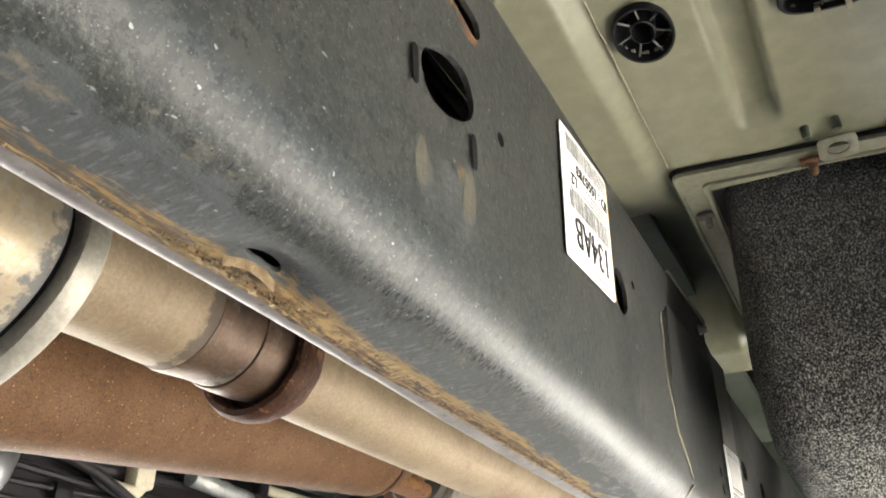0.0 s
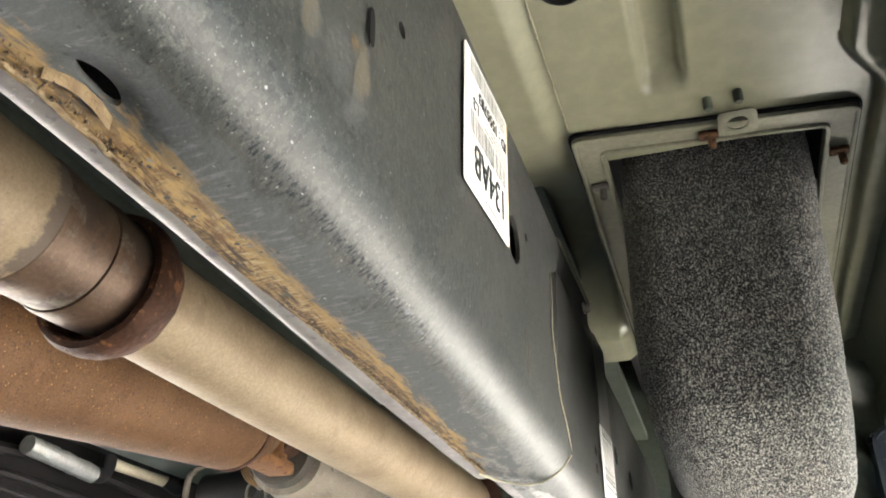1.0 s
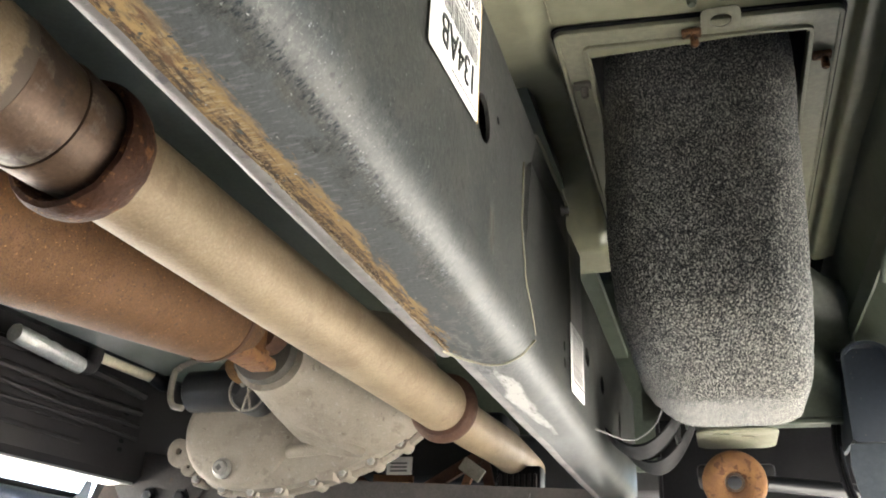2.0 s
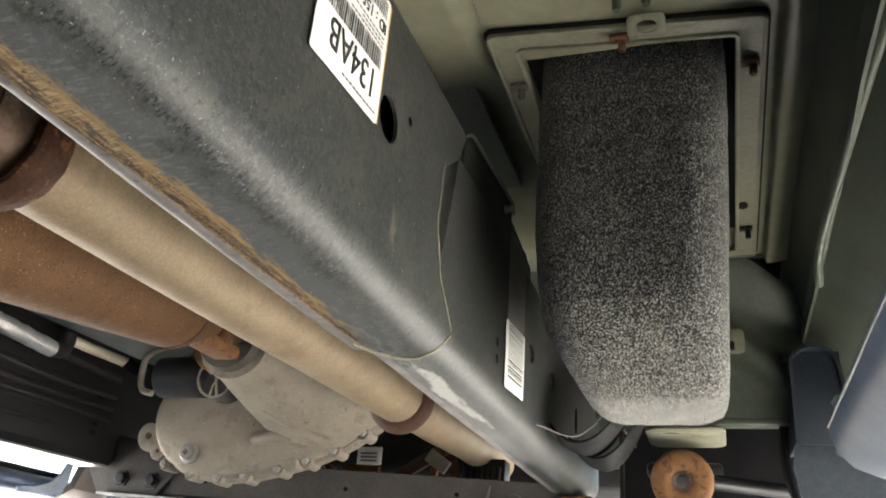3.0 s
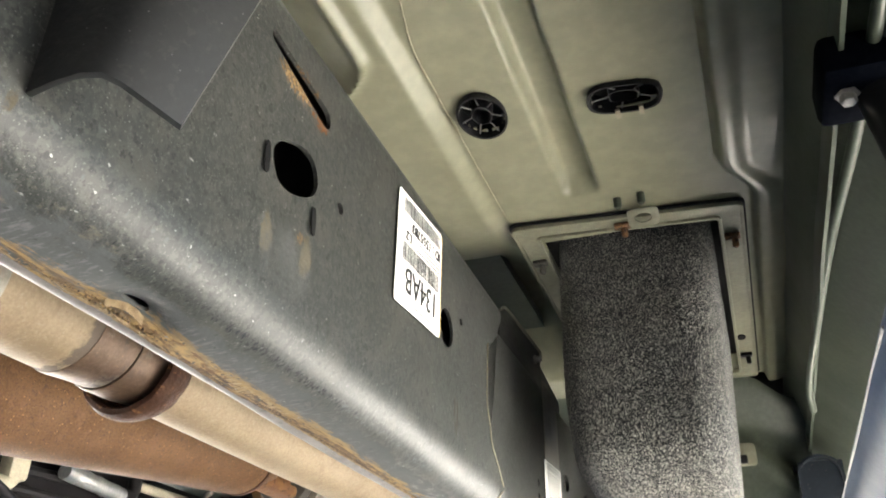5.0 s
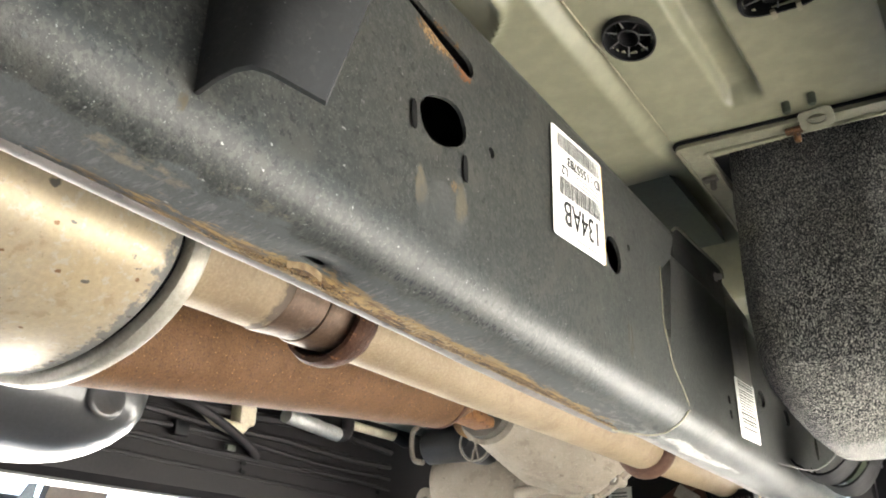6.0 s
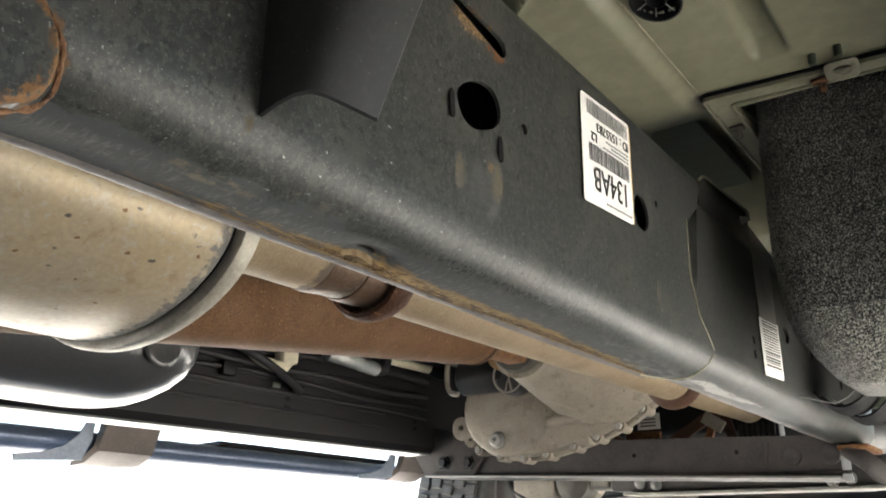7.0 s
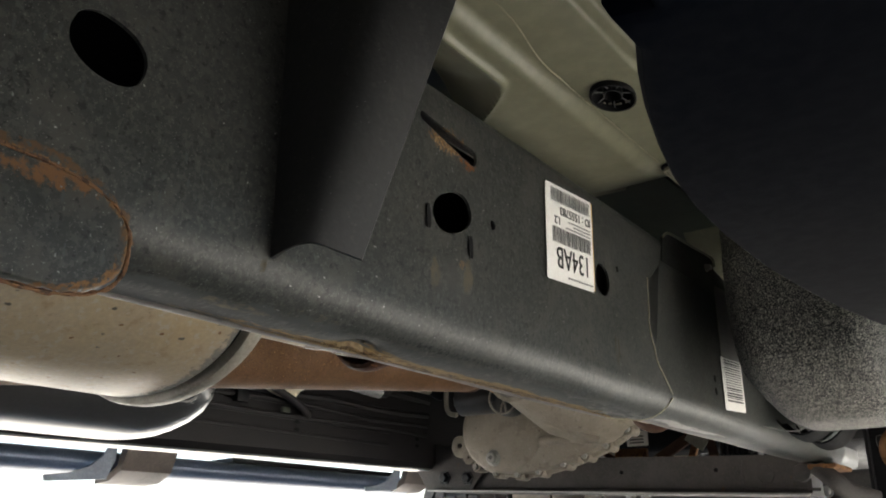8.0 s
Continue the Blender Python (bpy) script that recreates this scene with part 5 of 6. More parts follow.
part("clip", box(0.212, 0.224, 0.802, 0.812, 0.670, 0.682, 0.002), "black", pad)
part("corner_clip", box(0.283, 0.293, 0.805, 0.815, 0.652, 0.662, 0.002), "black", outr)

# ---- exhaust ----
muf = thing("muffler", (-0.34, -0.5, 0.5), "dirty aluminized oval steel muffler with a rolled end seam", "muffler")


def oval_rows(spec):
    return [[Vector((-0.34 + a * math.cos(t), y, 0.582 + b * math.sin(t))) for t in [2 * math.pi * k / 64 for k in range(64)]] for y, a, b in spec]


part("shell", rings(oval_rows([(-1.0, 0.142, 0.078), (-0.8, 0.143, 0.0785), (-0.6, 0.143, 0.0785), (-0.4, 0.1435, 0.079), (-0.25, 0.1435, 0.079), (-0.1735, 0.1435, 0.079), (-0.1715, 0.142, 0.0775)])), "muffler", muf, smooth=60)
# black ring puts the groove's shade into its colour
part("groove", rings(oval_rows([(-0.176, 0.139, 0.0745), (-0.162, 0.139, 0.0745)])), "hole_black", muf, "dark groove beside the seam", smooth=60)
part("end_seam", rings(oval_rows([(-0.167, 0.139, 0.0745), (-0.167, 0.1465, 0.082), (-0.1655, 0.149, 0.0845), (-0.162, 0.150, 0.0855), (-0.153, 0.1495, 0.085), (-0.150, 0.147, 0.0825), (-0.150, 0.140, 0.0755)])), "rim", muf, "rolled grey end seam", smooth=40)
part("end_cap", rings(oval_rows([(-0.160, 0.141, 0.076), (-0.148, 0.138, 0.073), (-0.140, 0.120, 0.06), (-0.136, 0.09, 0.045), (-0.134, 0.05, 0.03)])), "rim", muf, smooth=60)

PX, PZ = -0.262, 0.607
pipe = thing("exhaust_pipe", (PX, 0.3, 0.57), "heat tinted tan steel exhaust pipe running along the frame", "exhaust pipe")


def along(pairs, x=PX, z=PZ, dz=0.0, name="pipe"):
    y0 = pairs[0][1]
    loops = []
    for r, y in pairs:
        loops.append([Vector((x + r * math.cos(t), y, z + dz * (y - y0) + r * math.sin(t))) for t in [2 * math.pi * k / 40 for k in range(40)]])
    return rings(loops)


part("inlet_cone", along([(0.046, -0.145), (0.044, -0.12), (0.0425, -0.08), (0.042, -0.030)]), "inlet", pipe, "ragged tan inlet tube", smooth=50)
part("reducer", along([(0.0425, -0.032), (0.0430, -0.028), (0.0405, -0.005), (0.0395, 0.014)]), "pipe_brown", pipe, "browned reducer", smooth=30)
part("joint_sleeve", along([(0.0405, 0.015), (0.0415, 0.018), (0.0405, 0.045), (0.0385, 0.062)]), "pipe_brown", pipe, "brown joint sleeve", smooth=30)
saddle = []
for r_, y_ in ((0.0390, 0.062), (0.0412, 0.052), (0.0422, 0.047), (0.0445, 0.0445), (0.0485, 0.0455), (0.0508, 0.051), (0.0505, 0.060), (0.0480, 0.069), (0.0435, 0.078), (0.0385, 0.083)):
    saddle.append([Vector((PX + r_ * math.cos(t), y_ + 0.0015 * noise.noise(Vector((3 * math.cos(t), 3 * math.sin(t), 4))), PZ - 0.003 + r_ * math.sin(t))) for t in [2 * math.pi * k / 48 for k in range(48)]])
part("joint_flange", rings(saddle), "flange_rust", pipe, "dark rusted flared pipe flange", smooth=40)
line = [(PX, 0.08, PZ), (PX + 0.004, 0.30, PZ + 0.001), (PX + 0.012, 0.55, PZ + 0.002), (PX + 0.02, 0.80, PZ + 0.002)]
part("front_pipe", tube(line, 0.0385, 40, 10), "pipe", pipe, smooth=60)
part("end_flange", tube([(PX + 0.020, 0.795, PZ), (PX + 0.0205, 0.81, PZ), (PX + 0.021, 0.826, PZ)], lambda f: 0.041 + 0.010 * math.sin(math.pi * f), 36, 6), "dark_rust", pipe, "rusted end flange", smooth=50)
part("catalyst_pipe", tube([(PX + 0.021, 0.82, PZ - 0.002), (PX + 0.03, 0.95, PZ - 0.004), (PX + 0.04, 1.10, PZ - 0.004), (PX + 0.03, 1.35, PZ)], 0.033, 32, 8), "pipe", pipe, smooth=60)

# ---- drive shaft ----
shaft = thing("drive_shaft", (-0.5, 0.2, 0.56), "brown rusted steel tubular drive shaft", "drive shaft")


def sz(y):
    return 0.620 + 0.125 * (y - 0.03)


part("shaft_tube", tube([(-0.5, -1.2, sz(-1.2)), (-0.5, -0.4, sz(-0.4)), (-0.5, 0.2, sz(0.2)), (-0.5, 0.585, sz(0.585))], 0.064, 48, 12), "shaft", shaft, smooth=60)
part("weld_yoke", tube([(-0.5, 0.580, sz(0.58)), (-0.5, 0.60, sz(0.60)), (-0.5, 0.635, sz(0.635)), (-0.5, 0.66, sz(0.66))], lambda f: 0.063 - 0.022 * f, 32, 6), "shaft", shaft, smooth=50)
for s in (-1, 1):
    zc = sz(0.69) + s * 0.043
    part("yoke_ear", box(-0.522, -0.478, 0.640, 0.738, zc - 0.010, zc + 0.010, 0.007), "rust", shaft, "rusty yoke ear")
part("cross_joint", lathe([(0.011, -0.050), (0.018, -0.050), (0.018, -0.03), (0.012, -0.028), (0.012, 0.028), (0.018, 0.03), (0.018, 0.050), (0.011, 0.050)], (-0.5, 0.712, sz(0.712)), "z", 20), "rust", shaft)
part("output_yoke", tube([(-0.5, 0.715, sz(0.712)), (-0.5, 0.74, sz(0.735)), (-0.5, 0.77, sz(0.75))], lambda f: 0.024 + 0.012 * f, 24, 6), "dark_rust", shaft, "dark rusty output yoke", smooth=50)
part("weld_ring", tube([(-0.5, 0.586, sz(0.586)), (-0.5, 0.589, sz(0.589)), (-0.5, 0.592, sz(0.592))], 0.0655, 48, 4), "dark_rust", shaft, "dark weld ring at the tube's end", smooth=50)

# ---- transfer case ----
case = thing("transfer_case", (-0.5, 0.9, 0.49), "dusty cast aluminium transfer case with bolted flange", "transfer case")
CY = 0.92
corner = [(-0.725, 0.600, 0), (-0.710, 0.552, 0), (-0.678, 0.522, 0), (-0.638, 0.506, 0), (-0.584, 0.499, 0), (-0.533, 0.502, 0), (-0.474, 0.514, 0), (-0.418, 0.530, 0), (-0.372, 0.548, 0), (-0.330, 0.572, 0), (-0.290, 0.605, 0),
          (-0.274, 0.655, 0), (-0.295, 0.725, 0), (-0.37, 0.775, 0), (-0.50, 0.79, 0), (-0.62, 0.765, 0), (-0.695, 0.71, 0), (-0.722, 0.655, 0)]
flat = [(q.x, q.y) for q in smooth_line(corner, 5)[:-1]]
upright = Matrix(((1, 0, 0, 0), (0, 0, 1, 0), (0, 1, 0, 0), (0, 0, 0, 1)))
mid = (-0.50, 0.645)


def ringed(f, y, dx=0.0):
    return [Vector((mid[0] + (u - mid[0]) * f + dx, y, mid[1] + (v - mid[1]) * f)) for u, v in flat]


part("housing", rings([ringed(0.70, CY + 0.10), ringed(0.78, CY + 0.09), ringed(0.93, CY + 0.03), ringed(0.96, CY + 0.02), ringed(0.95, CY), ringed(0.93, CY - 0.010), ringed(0.80, CY - 0.016)]), "cast", case, smooth=35)
part("flange_lip", rings([ringed(0.97, CY + 0.030), ringed(1.0, CY + 0.028), ringed(1.0, CY + 0.012), ringed(0.97, CY + 0.008)]), "cast", case, smooth=35)
cover = []
for f, d in ((1.0, 0.004), (1.0, -0.010), (0.965, -0.016), (0.90, -0.019), (0.5, -0.024), (0.004, -0.026)):
    cover.append([Vector((u, CY + d, v)) for u, v in oval(-0.612, 0.600, 0.106 * f, 0.092 * f, -8, 56)])
part("output_cover", rings(cover), "cast", case, smooth=40)
bell = []
for f, y in ((1.0, CY - 0.008), (0.97, CY - 0.022), (0.80, CY - 0.060), (0.62, CY - 0.095), (0.46, CY - 0.122), (0.42, CY - 0.140), (0.41, CY - 0.155), (0.33, CY - 0.157)):
    cx = -0.410 - 0.085 * (1 - f) / 0.6
    cz = 0.680 + 0.002 * (1 - f)
    bell.append([Vector((cx + 0.140 * f * math.cos(t), y, cz + 0.125 * f * math.sin(t))) for t in [2 * math.pi * k / 48 for k in range(48)]])
part("rear_housing", rings(bell), "cast", case, "tapered output housing", smooth=40)
# cast webs that run from the bell to the flange
for name_, pts, r_ in (
                       ("web", [(-0.515, 0.900, 0.566), (-0.45, 0.898, 0.572), (-0.38, 0.900, 0.588), (-0.315, 0.905, 0.612)], 0.011),
                       ("web", [(-0.47, 0.840, 0.60), (-0.43, 0.870, 0.582), (-0.38, 0.895, 0.560)], 0.008),
                       ("web", [(-0.40, 0.840, 0.630), (-0.35, 0.870, 0.622), (-0.30, 0.900, 0.630)], 0.007)):
    part(name_, tube(pts, r_, 10, 8), "cast", case, smooth=60)
# dark plate puts the recess's shade into its colour
part("recess", plate([(-0.455, 0.640), (-0.395, 0.690), (-0.36, 0.650), (-0.345, 0.615), (-0.40, 0.612)], [], 0.004, Matrix.Translation((0.0, CY - 0.052, 0.0)) @ upright, 0.001), "dark_cast", case, "shadowed cast recess panel")
dp = part("drain_plug", lathe([(0.017, 0.0), (0.017, -0.005), (0.0125, -0.007), (0.0125, -0.013), (0.010, -0.015)], (-0.630, CY - 0.020, 0.540), "y", 24), "bright_steel", case, "bright drain plug", smooth=30)
part("socket", lathe([(0.0058, 0.0), (0.0058, -0.0012)], (-0.630, CY - 0.0345, 0.540), "y", 4), "grey_plastic", dp)
for u, v in ((-0.690, 0.526), (-0.638, 0.511), (-0.584, 0.505), (-0.533, 0.509), (-0.474, 0.521), (-0.425, 0.535), (-0.377, 0.552), (-0.330, 0.580), (-0.285, 0.625)):
    ear = part("bolt_ear", lathe([(0.0115, 0.035), (0.0115, 0.002), (0.010, -0.001)], (u, CY, v), "y", 18), "cast", case, smooth=40)
    part("bolt", lathe([(0.0065, 0.004), (0.0065, -0.006), (0.005, -0.0075)], (u, CY, v), "y", 6), "bright_steel", ear, smooth=20)
part("lug", plate(oval(0, 0, 0.020, 0.023, 20, 24), [oval(0, 0.002, 0.0075, 0.0075, 0, 16)], 0.014, Matrix.Translation((-0.737, CY + 0.01, 0.572)) @ Matrix.Rotation(radians(90), 4, "X"), 0.002), "cast", case, "cast lug with a hole")
part("lug", plate(oval(0, 0, 0.014, 0.014, 20, 20), [oval(0, 0, 0.0045, 0.0045, 0, 12)], 0.012, Matrix.Translation((-0.712, CY + 0.008, 0.548)) @ Matrix.Rotation(radians(90), 4, "X"), 0.002), "cast", case, "small cast lug")
part("cast_boss", box(-0.465, -0.435, CY - 0.012, CY + 0.02, 0.520, 0.560, 0.005), "cast", case)
part("rear_seal", lathe([(0.050, 0.01), (0.052, 0.0), (0.048, -0.02), (0.036, -0.022)], (-0.497, CY - 0.152, 0.690), "y", 32), "dark_cast", case, "dark output seal")
case.location.x -= 0.016

motor = thing("shift_motor", (-0.66, 0.84, 0.63), "black shift motor on the transfer case", "motor")
part("motor_can", lathe([(0.030, -0.062), (0.035, -0.058), (0.036, 0.045), (0.030, 0.055), (0.0005, 0.056)], (-0.662, 0.890, 0.668), "x", 36), "tank", motor, smooth=40)
part("end_bracket", tube([(-0.725, 0.850, 0.700), (-0.735, 0.850, 0.690), (-0.736, 0.850, 0.655), (-0.728, 0.850, 0.636), (-0.708, 0.850, 0.630)], 0.0055, 8, 6), "cast", motor, "grey end bracket")
part("top_bracket", tube([(-0.725, 0.850, 0.702), (-0.69, 0.850, 0.712), (-0.65, 0.850, 0.716)], 0.005, 8, 6), "cast", motor)
part("gear_head", lathe([(0.034, 0.02), (0.036, 0.0), (0.036, -0.02), (0.030, -0.026), (0.026, -0.024), (0.0005, -0.022)], (-0.592, 0.882, 0.657), "y", 36), "grey_plastic", motor, "round grey gear head", smooth=40)
part("gear_flank", box(-0.585, -0.535, 0.872, 0.90, 0.632, 0.690, 0.012, 3), "black", motor)
part("wire_ring", tube([(-0.592 + 0.033 * math.cos(a), 0.853, 0.657 + 0.033 * math.sin(a)) for a in [math.pi * (0.75 + 1.6 * k / 16) for k in range(17)]], 0.0022, 8, 3), "rim", motor, "pale wire guard ring")
for pts in ([(-0.598, 0.852, 0.622), (-0.588, 0.849, 0.650), (-0.566, 0.852, 0.688)], [(-0.583, 0.852, 0.625), (-0.586, 0.849, 0.645), (-0.590, 0.850, 0.66)]):
    part("wire_bar", tube(pts, 0.002, 8, 4), "rim", motor)
for x_, z_ in ((-0.565, 0.690), (-0.606, 0.680), (-0.600, 0.668)):
    part("screw", lathe([(0.006, 0.0), (0.006, -0.005), (0.003, -0.006)], (x_, 0.853, z_), "y", 14), "rim", motor)
for k in range(4):
    part("lead", tube([(-0.622 + 0.004 * k, 0.840, 0.712), (-0.628 + 0.004 * k, 0.835, 0.695), (-0.620 + 0.005 * k, 0.840, 0.677), (-0.606 + 0.004 * k, 0.850, 0.667)], 0.0018, 6, 6), "wire", motor, "tan lead wire")


# ---- cross member and what lies behind it ----
cross = thing("cross_member", (-0.48, 1.1, 0.455), "dark steel cross member bolted between the frame rails", "cross member")
cm_loop = [(1.04, 0.525), (1.04, 0.462), (1.035, 0.455), (1.020, 0.454), (1.020, 0.451), (1.14, 0.451), (1.14, 0.454), (1.125, 0.455), (1.12, 0.462), (1.12, 0.525)]
rows_ = []
for k in range(25):
    f = k / 24
    x = -0.915 + 0.87 * f
    lift = 0.034 * (1 - f)
    rows_.append([Vector((x, y, z + lift)) for y, z in cm_loop])
part("beam", rings(rows_), "crossbeam", cross, smooth=30)
# steel strip paints the light that catches the beam's lower lip
part("lit_lip", rings([[Vector((-0.915 + 0.87 * f, y, z + 0.034 * (1 - f))) for y, z in ((1.016, 0.4505), (1.0195, 0.4505), (1.0195, 0.4545), (1.016, 0.4545))] for f in (0, 0.25, 0.5, 0.75, 1)]), "steel", cross, "lower lip with its light painted bright")
ends = part("end_plate", plate([(-0.925, 0.490), (-0.80, 0.480), (-0.76, 0.53), (-0.80, 0.575), (-0.93, 0.60), (-0.975, 0.565)], [], 0.006, Matrix.Translation((0, 1.033, 0)) @ upright, 0.001), "crossbeam", cross)
for x, z in ((-0.872, 0.515), (-0.805, 0.512)):
    bolt("bolt", (x, 1.029, z), (0, -1, 0), 0.011, 0.012, ends, "bracket", "dark hexagon bolt")
for x in (-0.70, -0.42, -0.22):
    part("punched_hole", plate(oval(x, 0.50, 0.004, 0.004, 0, 12), [], 0.001, Matrix.Translation((0, 1.0394, 0.017 * (0 - x) * 1.2)) @ upright), "hole_black", cross)
for x in (-0.125, -0.06):
    part("pressed_boss", lathe([(0.017, 0.0), (0.016, -0.004), (0.010, -0.005), (0.006, -0.003)], (x, 1.0395, 0.492), "y", 20), "crossbeam", cross, smooth=40)
part("pressed_ridge", tube([(-0.165, 1.039, 0.520), (-0.168, 1.039, 0.490), (-0.155, 1.039, 0.468), (-0.03, 1.039, 0.462)], 0.003, 8, 6), "crossbeam", cross)
part("foot", tube([(-0.03, 1.03, 0.50), (0.0, 1.02, 0.475), (0.02, 1.03, 0.455), (0.06, 1.06, 0.44)], 0.018, 12, 6, flat=0.5), "crossbeam", cross, "worn pressed foot")
part("rust_lip", box(-0.045, 0.005, 1.02, 1.15, 0.497, 0.506, 0.003), "rust", cross, "rusty lower corner")

can = thing("vapour_canister", (-0.42, 1.26, 0.57), "black plastic box with a small white label", "canister")
part("case", box(-0.62, -0.25, 1.22, 1.36, 0.566, 0.70, 0.015, 3), "black", can)
lb = part("label", box(-0.484, -0.432, 1.2175, 1.2195, 0.580, 0.614, 0.0008), "paper", can, "small white label")
for z_ in (0.586, 0.593, 0.600):
    part("print", box(-0.476, -0.442, 1.2160, 1.2170, z_, z_ + 0.0035), "grey_ink", lb, "bar of unreadable print")

for k, (x, y, z, r1, s, mat_, lab) in enumerate((
    (-0.435, 1.13, 0.548, 2, (0.075, 0.012, 0.034), "rust", "square rusty heat shield tab"),
    (-0.50, 1.15, 0.556, 35, (0.10, 0.012, 0.012), "dark_rust", "thin bent rusty strap"),
    (-0.335, 1.15, 0.568, -30, (0.13, 0.012, 0.022), "dark_rust", "bent rusty bracket strap"),
    (-0.29, 1.14, 0.575, 35, (0.045, 0.010, 0.025), "rim", "pale bent metal strap"),
    (-0.265, 1.16, 0.560, 78, (0.07, 0.012, 0.018), "dark_rust", "short bent rusty strap"),
    (-0.31, 1.17, 0.552, -70, (0.05, 0.012, 0.015), "rust", "short bent rusty strap"))):
    ob = part("bracket_strap", box(-s[0] / 2, s[0] / 2, -s[1] / 2, s[1] / 2, -s[2] / 2, s[2] / 2, 0.002, 2, Matrix.Rotation(radians(r1), 4, "Y")), mat_)
    ob.location = (x, y, z)
    tagged(ob, lab, "bracket")
plugb = thing("wiring_connector", (-0.21, 1.18, 0.545), "grey ribbed wiring connector block", "connector")
part("block", box(-0.25, -0.17, 1.16, 1.20, 0.540, 0.585, 0.004), "black", plugb)
for k in range(7):
    part("rib", box(-0.245 + 0.0105 * k, -0.240 + 0.0105 * k, 1.153, 1.161, 0.545, 0.570, 0.001), "harness", plugb)

# ---- far chassis rail with its lines ----
FR = -0.90
far = thing("chassis_rail", (FR - 0.03, 0.0, 0.52), "dark far frame rail seen from inside with lines along it", "chassis rail")
far_loop = [(FR - 0.06, 0.74), (FR - 0.012, 0.74), (FR, 0.728), (FR, 0.537), (FR - 0.012, 0.525), (FR - 0.065, 0.525), (FR - 0.065, 0.530), (FR - 0.014, 0.530), (FR - 0.005, 0.539), (FR - 0.005, 0.726), (FR - 0.014, 0.735), (FR - 0.06, 0.735)]
far_rows = []
for k in range(41):
    y = -1.5 + 2.7 * k / 40
    far_rows.append([Vector((x, y, z + 0.012 * y)) for x, z in far_loop])
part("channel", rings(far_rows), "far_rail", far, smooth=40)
# bright strip for the dark flange's edge, lit from outside
part("lit_lip", rings([[Vector((x, y, z + 0.012 * y)) for x, z in ((FR - 0.066, 0.521), (FR - 0.010, 0.521), (FR - 0.006, 0.5245), (FR - 0.066, 0.5245))] for y in (-1.5, -0.5, 0.3, 1.02)]), "steel", far, "lower lip with its light painted bright")
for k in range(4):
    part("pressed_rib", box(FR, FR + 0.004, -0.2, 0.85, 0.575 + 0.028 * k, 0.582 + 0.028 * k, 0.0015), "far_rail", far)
for y in (0.56, 0.95):
    for z in (0.585, 0.60, 0.63, 0.65):
        part("hole", plate(oval(y, z, 0.007, 0.004, 0, 10), [], 0.001, side_on(FR + 0.0045)), "hole_black", far)
hb = thing("wiring_harness", (FR + 0.02, 0.3, 0.62), "dark taped wiring harness clipped along the far rail", "wiring harness")
for k, (z, w, r_) in enumerate(((0.655, 0.018, 0.006), (0.632, 0.012, 0.0045), (0.61, 0.010, 0.004), (0.69, 0.02, 0.009))):
    pts = [(FR + 0.012 + 0.006 * noise.noise(Vector((y * 4, k, 0))), y, z + w * noise.noise(Vector((y * 3.2, k * 5, 1)))) for y in np.linspace(-0.2, 0.98, 12)]
    part("cable", tube(pts, r_, 8, 6), "harness", hb)
part("branch", tube([(FR + 0.02, 0.30, 0.70), (FR + 0.05, 0.42, 0.66), (FR + 0.04, 0.52, 0.63), (FR + 0.015, 0.58, 0.615)], 0.008, 10), "harness", hb)
part("clip", box(FR + 0.004, FR + 0.02, 0.39, 0.42, 0.62, 0.645, 0.003), "black", hb)
part("green_tag", box(FR + 0.018, FR + 0.026, 0.50, 0.52, 0.612, 0.622, 0.002), "sill", hb, "small green clip")
con = thing("hose_connector", (FR + 0.03, 0.50, 0.64), "cream plastic hose connector", "connector")
part("body", box(FR + 0.02, FR + 0.05, 0.50, 0.54, 0.655, 0.70, 0.008), "cream", con)
part("neck", tube([(FR + 0.035, 0.52, 0.665), (FR + 0.035, 0.505, 0.648), (FR + 0.03, 0.46, 0.655), (FR + 0.03, 0.43, 0.668)], lambda f: 0.016 - 0.010 * f, 12), "cream", con)
sleeve = thing("heat_sleeve", (-0.84, 0.70, 0.68), "silver foil heat sleeve with an elbow on a hose", "heat sleeve")
part("foil_tube", tube([(-0.84, 0.60, 0.688), (-0.84, 0.67, 0.684), (-0.84, 0.745, 0.679)], 0.014, 16, 10, wobble=0.12), "silver", sleeve, smooth=30)
part("elbow", tube([(-0.84, 0.742, 0.679), (-0.84, 0.765, 0.682), (-0.84, 0.775, 0.697), (-0.84, 0.776, 0.715)], 0.0125, 14), "harness", sleeve)
part("hose", tube([(-0.84, 0.785, 0.706), (-0.83, 0.84, 0.703), (-0.81, 0.90, 0.698)], 0.009, 12), "cream", sleeve)
part("joint", tube([(-0.812, 0.895, 0.700), (-0.80, 0.915, 0.69), (-0.80, 0.93, 0.70)], 0.012, 12), "black", sleeve)

# ---- fuel tank ----
tank = thing("fuel_tank", (-0.74, -0.6, 0.5), "glossy black steel fuel tank with rounded corners", "fuel tank")
TX0, TX1, TY0, TY1 = -0.865, -0.615, -1.5, 0.168


def tank_rows():
    spec = [(0.5105, 0.120), (0.511, 0.115), (0.512, 0.10), (0.5135, 0.080), (0.518, 0.058), (0.526, 0.040), (0.538, 0.024), (0.553, 0.011), (0.572, 0.003), (0.595, 0.0), (0.63, 0.0), (0.70, 0.004), (0.76, 0.02)]
    return [[Vector((u, v, z)) for u, v in rounded(TX0 + d, TX1 - d, TY0 + d, TY1 - d, min(0.075, 0.124 - d), 10)] for z, d in spec]


part("shell", rings(tank_rows()), "tank", tank, smooth=60)
